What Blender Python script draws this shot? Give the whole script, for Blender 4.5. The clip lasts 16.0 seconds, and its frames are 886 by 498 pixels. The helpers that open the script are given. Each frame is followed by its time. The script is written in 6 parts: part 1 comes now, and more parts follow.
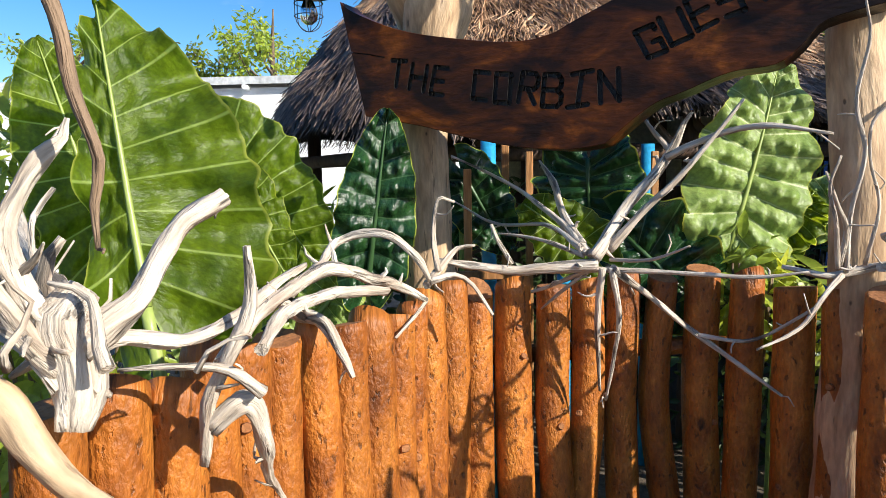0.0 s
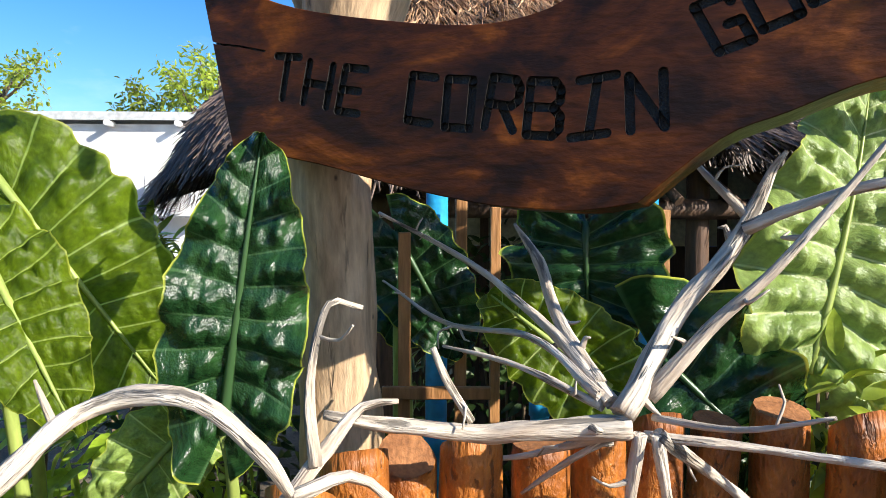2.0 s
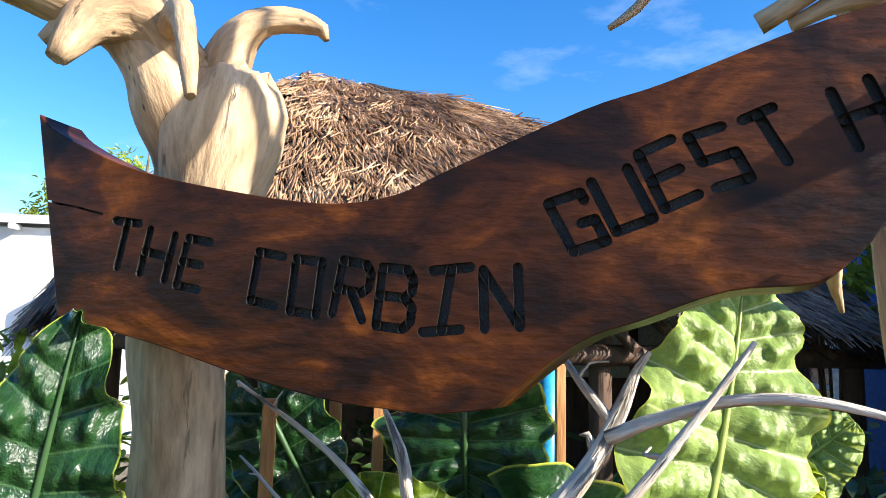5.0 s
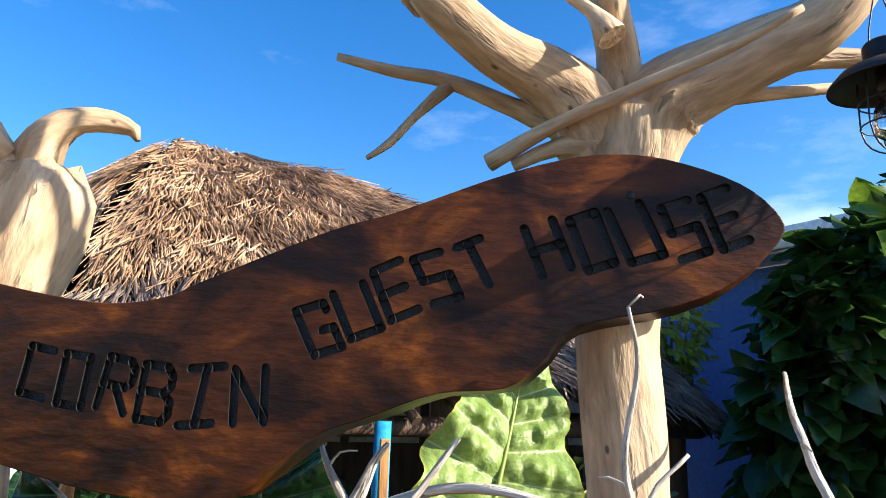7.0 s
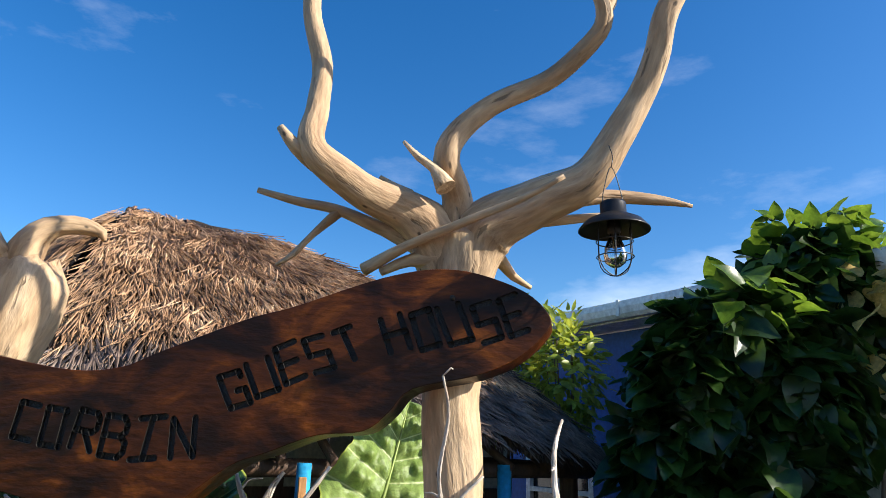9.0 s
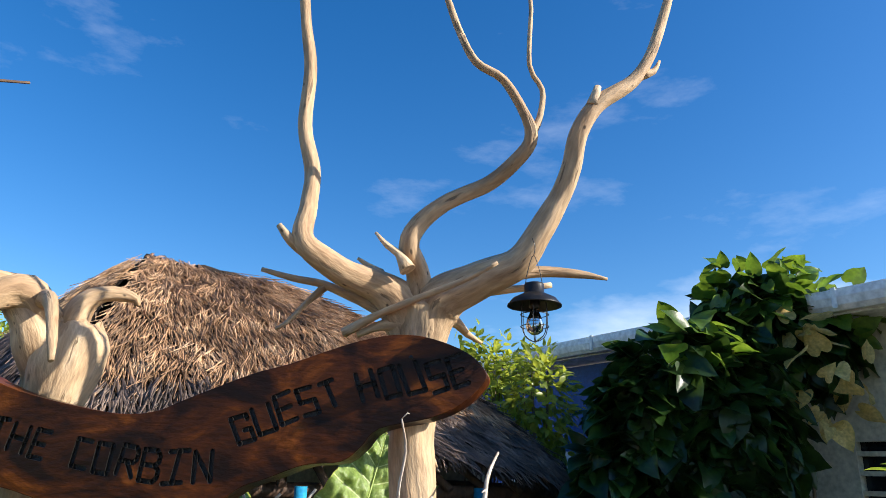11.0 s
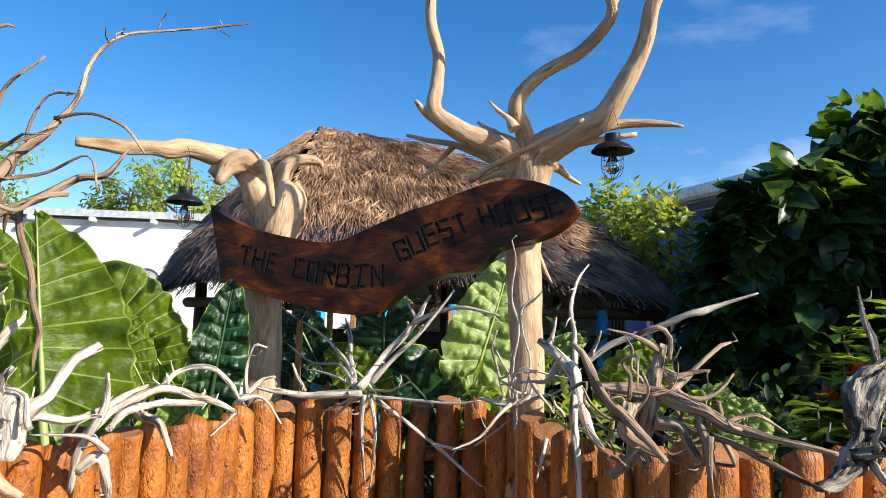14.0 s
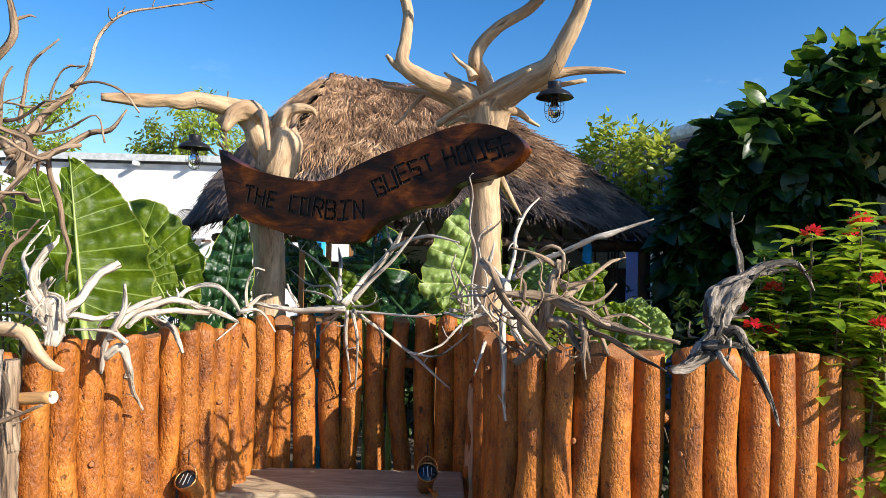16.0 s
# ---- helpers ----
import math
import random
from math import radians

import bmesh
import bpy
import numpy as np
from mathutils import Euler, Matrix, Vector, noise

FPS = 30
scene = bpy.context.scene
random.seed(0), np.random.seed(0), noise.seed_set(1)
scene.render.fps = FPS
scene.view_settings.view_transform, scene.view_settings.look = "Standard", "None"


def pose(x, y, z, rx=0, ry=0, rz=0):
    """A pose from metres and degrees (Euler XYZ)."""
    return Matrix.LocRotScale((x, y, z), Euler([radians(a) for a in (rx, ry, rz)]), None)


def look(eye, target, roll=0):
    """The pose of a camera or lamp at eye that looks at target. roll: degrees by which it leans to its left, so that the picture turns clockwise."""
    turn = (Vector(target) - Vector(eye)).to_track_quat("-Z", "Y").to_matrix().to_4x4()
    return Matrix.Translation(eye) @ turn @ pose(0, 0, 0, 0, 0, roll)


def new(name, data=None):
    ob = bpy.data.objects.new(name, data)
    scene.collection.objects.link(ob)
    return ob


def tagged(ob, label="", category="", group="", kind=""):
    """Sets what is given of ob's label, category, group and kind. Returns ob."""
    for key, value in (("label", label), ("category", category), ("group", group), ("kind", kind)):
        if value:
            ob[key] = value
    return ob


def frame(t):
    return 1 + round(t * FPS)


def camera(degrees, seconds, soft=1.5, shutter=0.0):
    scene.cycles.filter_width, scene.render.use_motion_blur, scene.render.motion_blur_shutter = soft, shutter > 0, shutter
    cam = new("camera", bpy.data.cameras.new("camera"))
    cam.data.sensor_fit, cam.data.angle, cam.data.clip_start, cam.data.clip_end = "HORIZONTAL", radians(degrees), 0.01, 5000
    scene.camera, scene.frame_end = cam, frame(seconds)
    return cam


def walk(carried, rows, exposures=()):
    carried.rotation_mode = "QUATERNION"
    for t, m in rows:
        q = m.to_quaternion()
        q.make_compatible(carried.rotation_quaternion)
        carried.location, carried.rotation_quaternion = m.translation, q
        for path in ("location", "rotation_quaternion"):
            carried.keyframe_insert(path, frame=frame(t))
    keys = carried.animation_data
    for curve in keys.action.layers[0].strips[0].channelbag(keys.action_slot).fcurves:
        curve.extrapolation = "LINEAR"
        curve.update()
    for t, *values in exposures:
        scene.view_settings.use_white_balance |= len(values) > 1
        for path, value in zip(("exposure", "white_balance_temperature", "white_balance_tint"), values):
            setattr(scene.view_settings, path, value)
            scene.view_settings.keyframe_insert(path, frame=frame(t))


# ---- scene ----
cam = camera(66.8, 16.0, soft=0.5)
EXPOSURE = 0.85
PATH = [
    (0, (0.127, -0.029, 1.57), (0.019, 1.958, 1.37), -0.9),
    (0.5, (0.102, 0.241, 1.554), (0.04, 2.23, 1.36), -0.5),
    (1, (0.085, 0.497, 1.558), (0.059, 2.489, 1.379), -0.3),
    (1.5, (0.138, 0.743, 1.573), (0.137, 2.737, 1.42), -0.0),
    (2, (0.167, 0.917, 1.633), (0.188, 2.916, 1.569), 0.3),
    (2.5, (0.127, 1.026, 1.706), (0.148, 3.024, 1.774), 0.7),
    (3, (0.063, 1.064, 1.769), (0.091, 3.056, 1.94), 0.8),
    (3.2, (0.045, 1.064, 1.785), (0.079, 3.055, 1.976), 1.0),
    (5.3, (0.379, 0.988, 1.792), (0.633, 2.953, 2.061), 1.7),
    (5.5, (0.418, 0.964, 1.795), (0.699, 2.924, 2.079), 1.9),
    (6, (0.512, 0.912, 1.81), (0.861, 2.854, 2.137), 1.8),
    (6.5, (0.56, 0.86, 1.837), (0.969, 2.781, 2.215), 1.9),
    (7, (0.558, 0.802, 1.861), (1.025, 2.699, 2.286), 1.9),
    (7.5, (0.545, 0.668, 1.864), (1.062, 2.543, 2.332), 1.9),
    (8, (0.53, 0.524, 1.867), (1.08, 2.38, 2.371), 1.8),
    (8.5, (0.551, 0.397, 1.862), (1.118, 2.238, 2.397), 1.8),
    (9, (0.6, 0.206, 1.848), (1.183, 2.035, 2.409), 1.6),
    (9.5, (0.58, 0.047, 1.866), (1.177, 1.864, 2.45), 1.6),
    (9.7, (0.553, -0.014, 1.868), (1.155, 1.799, 2.46), 1.7),
    (11.8, (0.578, -0.566, 1.855), (1.099, 1.261, 2.48), 1.7),
    (12, (0.559, -0.623, 1.847), (1.066, 1.214, 2.455), 1.8),
    (12.5, (0.513, -0.764, 1.784), (0.908, 1.135, 2.272), 2.0),
    (13, (0.5, -0.869, 1.742), (0.769, 1.081, 2.097), 2.1),
    (13.5, (0.552, -0.986, 1.711), (0.744, 0.987, 1.978), 1.9),
    (14, (0.607, -1.106, 1.678), (0.747, 0.88, 1.872), 1.7),
    (14.5, (0.645, -1.263, 1.651), (0.748, 0.729, 1.799), 1.6),
    (15, (0.698, -1.403, 1.644), (0.759, 0.594, 1.744), 1.5),
    (15.5, (0.794, -1.505, 1.638), (0.819, 0.495, 1.693), 1.5),
    (16, (0.958, -1.599, 1.626), (0.975, 0.401, 1.637), 1.4),
]
walk(cam, [(t, look(eye, target, roll)) for t, eye, target, roll in PATH], [(0.0, EXPOSURE - 0.1), (1.5, EXPOSURE), (3.0, EXPOSURE + 0.4), (6.0, EXPOSURE + 0.58), (7.0, EXPOSURE + 0.46), (8.5, EXPOSURE - 0.05), (12.5, EXPOSURE - 0.05), (16.0, EXPOSURE - 0.1)])

# ---- world, sun and exposure ----
SUN_TO = Vector((0.73, -0.46, 0.45)).normalized()
sun = new("sun", bpy.data.lights.new("sun", "SUN"))
sun.data.energy, sun.data.angle, sun.data.color = 5.0, radians(0.5), (1.0, 0.93, 0.82)
sun.matrix_world = look(SUN_TO * 50, (0, 0, 0))
world = bpy.data.worlds.new("sky")
scene.world = world
world.use_nodes = True
wn, wl = world.node_tree.nodes, world.node_tree.links
wn.clear()
sky = wn.new("ShaderNodeTexSky")
sky.sky_type, sky.sun_disc = "NISHITA", False
sky.sun_elevation = math.asin(SUN_TO.z)
sky.sun_rotation = math.atan2(SUN_TO.x, SUN_TO.y)
sky.air_density, sky.dust_density, sky.ozone_density = 1.0, 0.7, 3.0
w_out, w_bg = wn.new("ShaderNodeOutputWorld"), wn.new("ShaderNodeBackground")
w_bg.inputs["Strength"].default_value = 0.114
w_tc = wn.new("ShaderNodeTexCoord")
w_map = wn.new("ShaderNodeMapping")
w_map.inputs["Scale"].default_value = (2.2, 2.2, 6.0)
w_map.inputs["Rotation"].default_value = (0.2, 0.35, 0.4)
w_no = wn.new("ShaderNodeTexNoise")
w_no.inputs["Scale"].default_value, w_no.inputs["Detail"].default_value, w_no.inputs["Roughness"].default_value = 1.3, 9, 0.6
w_r = wn.new("ShaderNodeMapRange")
w_r.inputs["From Min"].default_value, w_r.inputs["From Max"].default_value, w_r.inputs["To Max"].default_value = 0.59, 0.95, 0.32
w_hs = wn.new("ShaderNodeHueSaturation")
w_hs.inputs["Saturation"].default_value = 1.36
w_hs.inputs["Hue"].default_value = 0.506
w_mix = wn.new("ShaderNodeMix")
w_mix.data_type = "RGBA"
w_mix.inputs["B"].default_value = (7.5, 7.9, 8.4, 1)
# a broken cloud bank low over the horizon
w_map2 = wn.new("ShaderNodeMapping")
w_map2.inputs["Scale"].default_value = (3.2, 3.2, 9.0)
w_no2 = wn.new("ShaderNodeTexNoise")
w_no2.inputs["Scale"].default_value, w_no2.inputs["Detail"].default_value, w_no2.inputs["Roughness"].default_value = 1.0, 9, 0.52
w_sep = wn.new("ShaderNodeSeparateXYZ")
w_low = wn.new("ShaderNodeMapRange")
w_low.inputs["From Min"].default_value, w_low.inputs["From Max"].default_value = 0.10, 0.42
w_low.inputs["To Min"].default_value, w_low.inputs["To Max"].default_value = 0.19, -0.28
w_east = wn.new("ShaderNodeMath")
w_east.operation, w_east.inputs[1].default_value = "MULTIPLY", 0.22
w_sum, w_sum2 = wn.new("ShaderNodeMath"), wn.new("ShaderNodeMath")
w_r2 = wn.new("ShaderNodeMapRange")
w_r2.inputs["From Min"].default_value, w_r2.inputs["From Max"].default_value, w_r2.inputs["To Max"].default_value = 0.64, 0.96, 0.7
w_max = wn.new("ShaderNodeMath")
w_max.operation = "MAXIMUM"
wl.new(w_tc.outputs["Generated"], w_map2.inputs["Vector"])
wl.new(w_map2.outputs["Vector"], w_no2.inputs["Vector"])
wl.new(w_tc.outputs["Generated"], w_sep.inputs[0])
wl.new(w_sep.outputs["Z"], w_low.inputs["Value"])
wl.new(w_sep.outputs["X"], w_east.inputs[0])
wl.new(w_no2.outputs["Fac"], w_sum.inputs[0])
wl.new(w_low.outputs["Result"], w_sum.inputs[1])
wl.new(w_sum.outputs[0], w_sum2.inputs[0])
wl.new(w_east.outputs[0], w_sum2.inputs[1])
wl.new(w_sum2.outputs[0], w_r2.inputs["Value"])
wl.new(w_r2.outputs["Result"], w_max.inputs[0])
wl.new(w_r.outputs["Result"], w_max.inputs[1])
wl.new(w_tc.outputs["Generated"], w_map.inputs["Vector"])
wl.new(w_map.outputs["Vector"], w_no.inputs["Vector"])
wl.new(w_no.outputs["Fac"], w_r.inputs["Value"])
wl.new(w_max.outputs[0], w_mix.inputs["Factor"])
wl.new(sky.outputs["Color"], w_hs.inputs["Color"])
wl.new(w_hs.outputs["Color"], w_mix.inputs["A"])
wl.new(w_mix.outputs["Result"], w_bg.inputs["Color"])
wl.new(w_bg.outputs["Background"], w_out.inputs["Surface"])


# ---- materials ----
def material(name, stops, scale=(8, 8, 8), detail=6, rough=0.7, metal=0.0, bump=0.3, grain="grain", fine=None, translucent=0.0,
             distort=0.0, coat=0.0, island=0.0, dist=0.02, knots=0.0, crack=None):
    """A procedural surface: a stretched noise runs through colour stops, a second finer noise darkens it and lifts it."""
    mat = bpy.data.materials.new(name)
    mat.use_nodes = True
    n, l = mat.node_tree.nodes, mat.node_tree.links
    bsdf, out = n["Principled BSDF"], n["Material Output"]
    if grain == "object":
        src = n.new("ShaderNodeTexCoord").outputs["Object"]
    else:
        a = n.new("ShaderNodeAttribute")
        a.attribute_name = grain
        src = a.outputs["Vector"]
    mp = n.new("ShaderNodeMapping")
    mp.inputs["Scale"].default_value = scale
    l.new(src, mp.inputs["Vector"])
    no = n.new("ShaderNodeTexNoise")
    no.inputs["Scale"].default_value, no.inputs["Detail"].default_value, no.inputs["Distortion"].default_value = 1.0, detail, distort
    no.inputs["Roughness"].default_value = 0.6
    l.new(mp.outputs["Vector"], no.inputs["Vector"])
    ramp = n.new("ShaderNodeValToRGB")
    els = ramp.color_ramp.elements
    while len(els) < len(stops):
        els.new(0.5)
    for e, (p, c) in zip(els, stops):
        e.position, e.color = p, (*c, 1)
    l.new(no.outputs["Fac"], ramp.inputs["Fac"])
    col = ramp.outputs["Color"]
    f = n.new("ShaderNodeTexNoise")
    fs = fine or tuple(s * 6 for s in scale)
    mp2 = n.new("ShaderNodeMapping")
    mp2.inputs["Scale"].default_value = fs
    l.new(src, mp2.inputs["Vector"])
    l.new(mp2.outputs["Vector"], f.inputs["Vector"])
    f.inputs["Scale"].default_value, f.inputs["Detail"].default_value = 1.0, 5
    mr = n.new("ShaderNodeMapRange")
    mr.inputs["From Min"].default_value, mr.inputs["From Max"].default_value = 0.3, 0.7
    mr.inputs["To Min"].default_value, mr.inputs["To Max"].default_value = 0.72, 1.15
    l.new(f.outputs["Fac"], mr.inputs["Value"])
    mul = n.new("ShaderNodeMix")
    mul.data_type, mul.blend_type = "RGBA", "MULTIPLY"
    mul.inputs["Factor"].default_value = 1
    l.new(col, mul.inputs["A"])
    l.new(mr.outputs["Result"], mul.inputs["B"])
    col = mul.outputs["Result"]
    if island:
        g = n.new("ShaderNodeNewGeometry")
        oi = n.new("ShaderNodeObjectInfo")
        ad = n.new("ShaderNodeMath")
        ad.operation = "ADD"
        l.new(g.outputs["Random Per Island"], ad.inputs[0])
        l.new(oi.outputs["Random"], ad.inputs[1])
        im = n.new("ShaderNodeMapRange")
        im.inputs["From Max"].default_value = 2
        im.inputs["To Min"].default_value, im.inputs["To Max"].default_value = 1 - island, 1 + island
        l.new(ad.outputs[0], im.inputs["Value"])
        hs = n.new("ShaderNodeHueSaturation")
        l.new(im.outputs["Result"], hs.inputs["Value"])
        l.new(col, hs.inputs["Color"])
        col = hs.outputs["Color"]
    if knots:
        vo = n.new("ShaderNodeTexVoronoi")
        vo.inputs["Scale"].default_value = 1
        mk = n.new("ShaderNodeMapping")
        mk.inputs["Scale"].default_value = (knots, knots, knots * 0.55)
        l.new(src, mk.inputs["Vector"])
        l.new(mk.outputs["Vector"], vo.inputs["Vector"])
        kr = n.new("ShaderNodeMapRange")
        kr.inputs["From Min"].default_value, kr.inputs["From Max"].default_value = 0.05, 0.1
        kr.inputs["To Min"].default_value = 0.25
        l.new(vo.outputs["Distance"], kr.inputs["Value"])
        km = n.new("ShaderNodeMix")
        km.data_type, km.blend_type = "RGBA", "MULTIPLY"
        km.inputs["Factor"].default_value = 1
        l.new(col, km.inputs["A"])
        l.new(kr.outputs["Result"], km.inputs["B"])
        col = km.outputs["Result"]
    height = f.outputs["Fac"]
    if crack:
        cn = n.new("ShaderNodeTexNoise")
        cp = n.new("ShaderNodeMapping")
        cp.inputs["Scale"].default_value = crack[:3]
        l.new(src, cp.inputs["Vector"])
        l.new(cp.outputs["Vector"], cn.inputs["Vector"])
        cn.inputs["Scale"].default_value, cn.inputs["Detail"].default_value, cn.inputs["Roughness"].default_value = 1, 4, 0.55
        cr = n.new("ShaderNodeMapRange")
        cr.inputs["From Min"].default_value, cr.inputs["From Max"].default_value = crack[3], crack[3] + 0.06
        cr.inputs["To Min"].default_value = crack[4] if len(crack) > 4 else 0.3
        l.new(cn.outputs["Fac"], cr.inputs["Value"])
        cx = n.new("ShaderNodeMix")
        cx.data_type, cx.blend_type = "RGBA", "MULTIPLY"
        cx.inputs["Factor"].default_value = 1
        l.new(col, cx.inputs["A"])
        l.new(cr.outputs["Result"], cx.inputs["B"])
        col = cx.outputs["Result"]
        hm = n.new("ShaderNodeMath")
        hm.operation = "MULTIPLY_ADD"
        hm.inputs[1].default_value = 0.8
        l.new(cr.outputs["Result"], hm.inputs[0])
        l.new(f.outputs["Fac"], hm.inputs[2])
        height = hm.outputs[0]
    l.new(col, bsdf.inputs["Base Color"])
    bsdf.inputs["Roughness"].default_value, bsdf.inputs["Metallic"].default_value = rough, metal
    bsdf.inputs["Coat Weight"].default_value = coat
    b = n.new("ShaderNodeBump")
    b.inputs["Strength"].default_value, b.inputs["Distance"].default_value = bump, dist
    l.new(height, b.inputs["Height"])
    l.new(b.outputs["Normal"], bsdf.inputs["Normal"])
    if translucent:
        tr = n.new("ShaderNodeBsdfTranslucent")
        br = n.new("ShaderNodeHueSaturation")
        br.inputs["Value"].default_value, br.inputs["Hue"].default_value = 2.6, 0.475
        l.new(col, br.inputs["Color"])
        l.new(br.outputs["Color"], tr.inputs["Color"])
        mx = n.new("ShaderNodeMixShader")
        mx.inputs["Fac"].default_value = translucent
        l.new(bsdf.outputs["BSDF"], mx.inputs[1])
        l.new(tr.outputs["BSDF"], mx.inputs[2])
        l.new(mx.outputs["Shader"], out.inputs["Surface"])
    return mat


def leaf_material(name, dark, light, vein, translucent=0.3, rough=0.35):
    """Broad leaf: the attribute holds (vein phase, distance from the midrib, side)."""
    mat = material(name, [(0.3, dark), (0.7, light)], (1.2, 3, 1), 3, rough, bump=0.4, fine=(9, 15, 3), translucent=translucent, dist=0.012)
    n, l = mat.node_tree.nodes, mat.node_tree.links
    at = n.new("ShaderNodeAttribute")
    at.attribute_name = "grain"
    sep = n.new("ShaderNodeSeparateXYZ")
    l.new(at.outputs["Vector"], sep.inputs[0])
    fr = n.new("ShaderNodeMath")
    fr.operation = "PINGPONG"
    fr.inputs[1].default_value = 0.5
    l.new(sep.outputs["X"], fr.inputs[0])
    vr = n.new("ShaderNodeMapRange")
    vr.inputs["From Min"].default_value, vr.inputs["From Max"].default_value = 0.014, 0.04
    vr.inputs["To Min"].default_value, vr.inputs["To Max"].default_value = 0.85, 0.0
    l.new(fr.outputs[0], vr.inputs["Value"])
    bsdf = n["Principled BSDF"]
    old = bsdf.inputs["Base Color"].links[0].from_socket
    mx = n.new("ShaderNodeMix")
    mx.data_type = "RGBA"
    mx.inputs["B"].default_value = (*vein, 1)
    l.new(vr.outputs["Result"], mx.inputs["Factor"])
    l.new(old, mx.inputs["A"])
    # yellow worn rim
    er = n.new("ShaderNodeMapRange")
    er.inputs["From Min"].default_value, er.inputs["From Max"].default_value = 0.965, 0.99
    l.new(sep.outputs["Y"], er.inputs["Value"])
    m2 = n.new("ShaderNodeMix")
    m2.data_type = "RGBA"
    m2.inputs["B"].default_value = (0.32, 0.36, 0.05, 1)
    l.new(er.outputs["Result"], m2.inputs["Factor"])
    l.new(mx.outputs["Result"], m2.inputs["A"])
    l.new(m2.outputs["Result"], bsdf.inputs["Base Color"])
    for nd in n:
        if nd.type == "HUE_SAT" and nd.inputs["Value"].default_value > 2:
            l.new(m2.outputs["Result"], nd.inputs["Color"])
    return mat


M_LOG = material("stained_log", [(0.26, (0.10, 0.025, 0.005)), (0.42, (0.28, 0.082, 0.010)), (0.58, (0.41, 0.135, 0.017)), (0.78, (0.57, 0.225, 0.038))], (12, 12, 6), 10, 0.52, bump=0.5,
                 fine=(95, 95, 50), island=0.3, knots=6, crack=(55, 55, 26, 0.335, 0.38))
M_CUT = material("sawn_end", [(0.3, (0.2, 0.072, 0.022)), (0.7, (0.4, 0.17, 0.06))], (18, 18, 18), 5, 0.85, grain="object")
M_RAW = material("raw_log", [(0.3, (0.42, 0.2, 0.07)), (0.7, (0.62, 0.36, 0.15))], (14, 14, 2.5), 6, 0.65, fine=(60, 60, 9))
M_BLEACH = material("bleached_driftwood", [(0.25, (0.24, 0.165, 0.11)), (0.4, (0.44, 0.36, 0.28)), (0.55, (0.58, 0.51, 0.42)), (0.75, (0.73, 0.67, 0.58))], (30, 30, 5), 8, 0.82, bump=0.8,
                    fine=(120, 120, 14), dist=0.012, crack=(46, 46, 5, 0.36))
M_GREY = material("grey_driftwood", [(0.3, (0.06, 0.045, 0.032)), (0.5, (0.28, 0.23, 0.18)), (0.75, (0.58, 0.51, 0.43))], (34, 34, 8), 9, 0.88, bump=1.0, fine=(110, 110, 22), dist=0.015, crack=(38, 38, 9, 0.45, 0.15))
M_BROWN = material("brown_driftwood", [(0.3, (0.09, 0.05, 0.03)), (0.5, (0.31, 0.21, 0.13)), (0.75, (0.56, 0.44, 0.32))], (28, 28, 4), 8, 0.78, bump=0.9, fine=(120, 120, 10), dist=0.012, crack=(40, 40, 5, 0.38))
M_TAN = material("tan_limb", [(0.25, (0.25, 0.14, 0.068)), (0.42, (0.43, 0.275, 0.15)), (0.58, (0.55, 0.385, 0.23)), (0.78, (0.68, 0.52, 0.35))], (14, 14, 2.6), 9, 0.72, bump=0.5, fine=(70, 70, 16), dist=0.01, knots=17,
                 crack=(40, 40, 5.5, 0.31, 0.45))
M_SIGN = material("oiled_sign_wood", [(0.3, (0.004, 0.0025, 0.002)), (0.44, (0.017, 0.006, 0.003)), (0.56, (0.068, 0.018, 0.004)), (0.74, (0.30, 0.085, 0.009))], (3.4, 5, 6.0), 10, 0.42,
                  bump=0.5, grain="object", fine=(22, 22, 60), distort=0.6, dist=0.006)
M_SIGN.node_tree.nodes["Principled BSDF"].inputs["Specular IOR Level"].default_value = 0.2
M_CHAR = material("charred_groove", [(0.3, (0.006, 0.005, 0.004)), (0.7, (0.016, 0.013, 0.011))], (40, 40, 40), 4, 0.6, grain="object")
M_THATCH = material("thatch_straw", [(0.3, (0.10, 0.05, 0.024)), (0.5, (0.38, 0.215, 0.108)), (0.72, (0.74, 0.50, 0.30))], (5, 5, 5), 8, 0.6, grain="object", fine=(60, 60, 20), island=0.75)
M_REED = material("weathered_reed", [(0.3, (0.028, 0.02, 0.016)), (0.5, (0.10, 0.07, 0.054)), (0.75, (0.27, 0.19, 0.145))], (5, 5, 5), 8, 0.5, grain="object", fine=(60, 60, 20), island=0.7)
# thatch under the straw, near black so its colour carries the gaps' shade
M_THATCHB = material("shaded_thatch_bed", [(0.3, (0.015, 0.009, 0.006)), (0.7, (0.06, 0.036, 0.02))], (9, 9, 9), 7, 0.95, grain="object", bump=1.0, fine=(70, 70, 30), dist=0.05)
M_BLACK = material("black_enamel", [(0.3, (0.012, 0.012, 0.013)), (0.7, (0.024, 0.023, 0.022))], (30, 30, 30), 4, 0.38, metal=0.3, grain="object", bump=0.05)
M_BRASS = material("copper_plate", [(0.3, (0.32, 0.15, 0.05)), (0.7, (0.55, 0.3, 0.12))], (30, 30, 30), 4, 0.35, metal=0.9, grain="object", bump=0.1)
M_WHITE = material("white_render", [(0.3, (0.83, 0.83, 0.82)), (0.7, (0.9, 0.9, 0.89))], (1.2, 1.2, 1.2), 6, 0.85, grain="object", bump=0.02, fine=(1.7, 1.7, 0.6))
M_TRIM = material("white_trim", [(0.3, (0.74, 0.75, 0.75)), (0.7, (0.84, 0.85, 0.85))], (4, 4, 4), 5, 0.5, grain="object", bump=0.05)
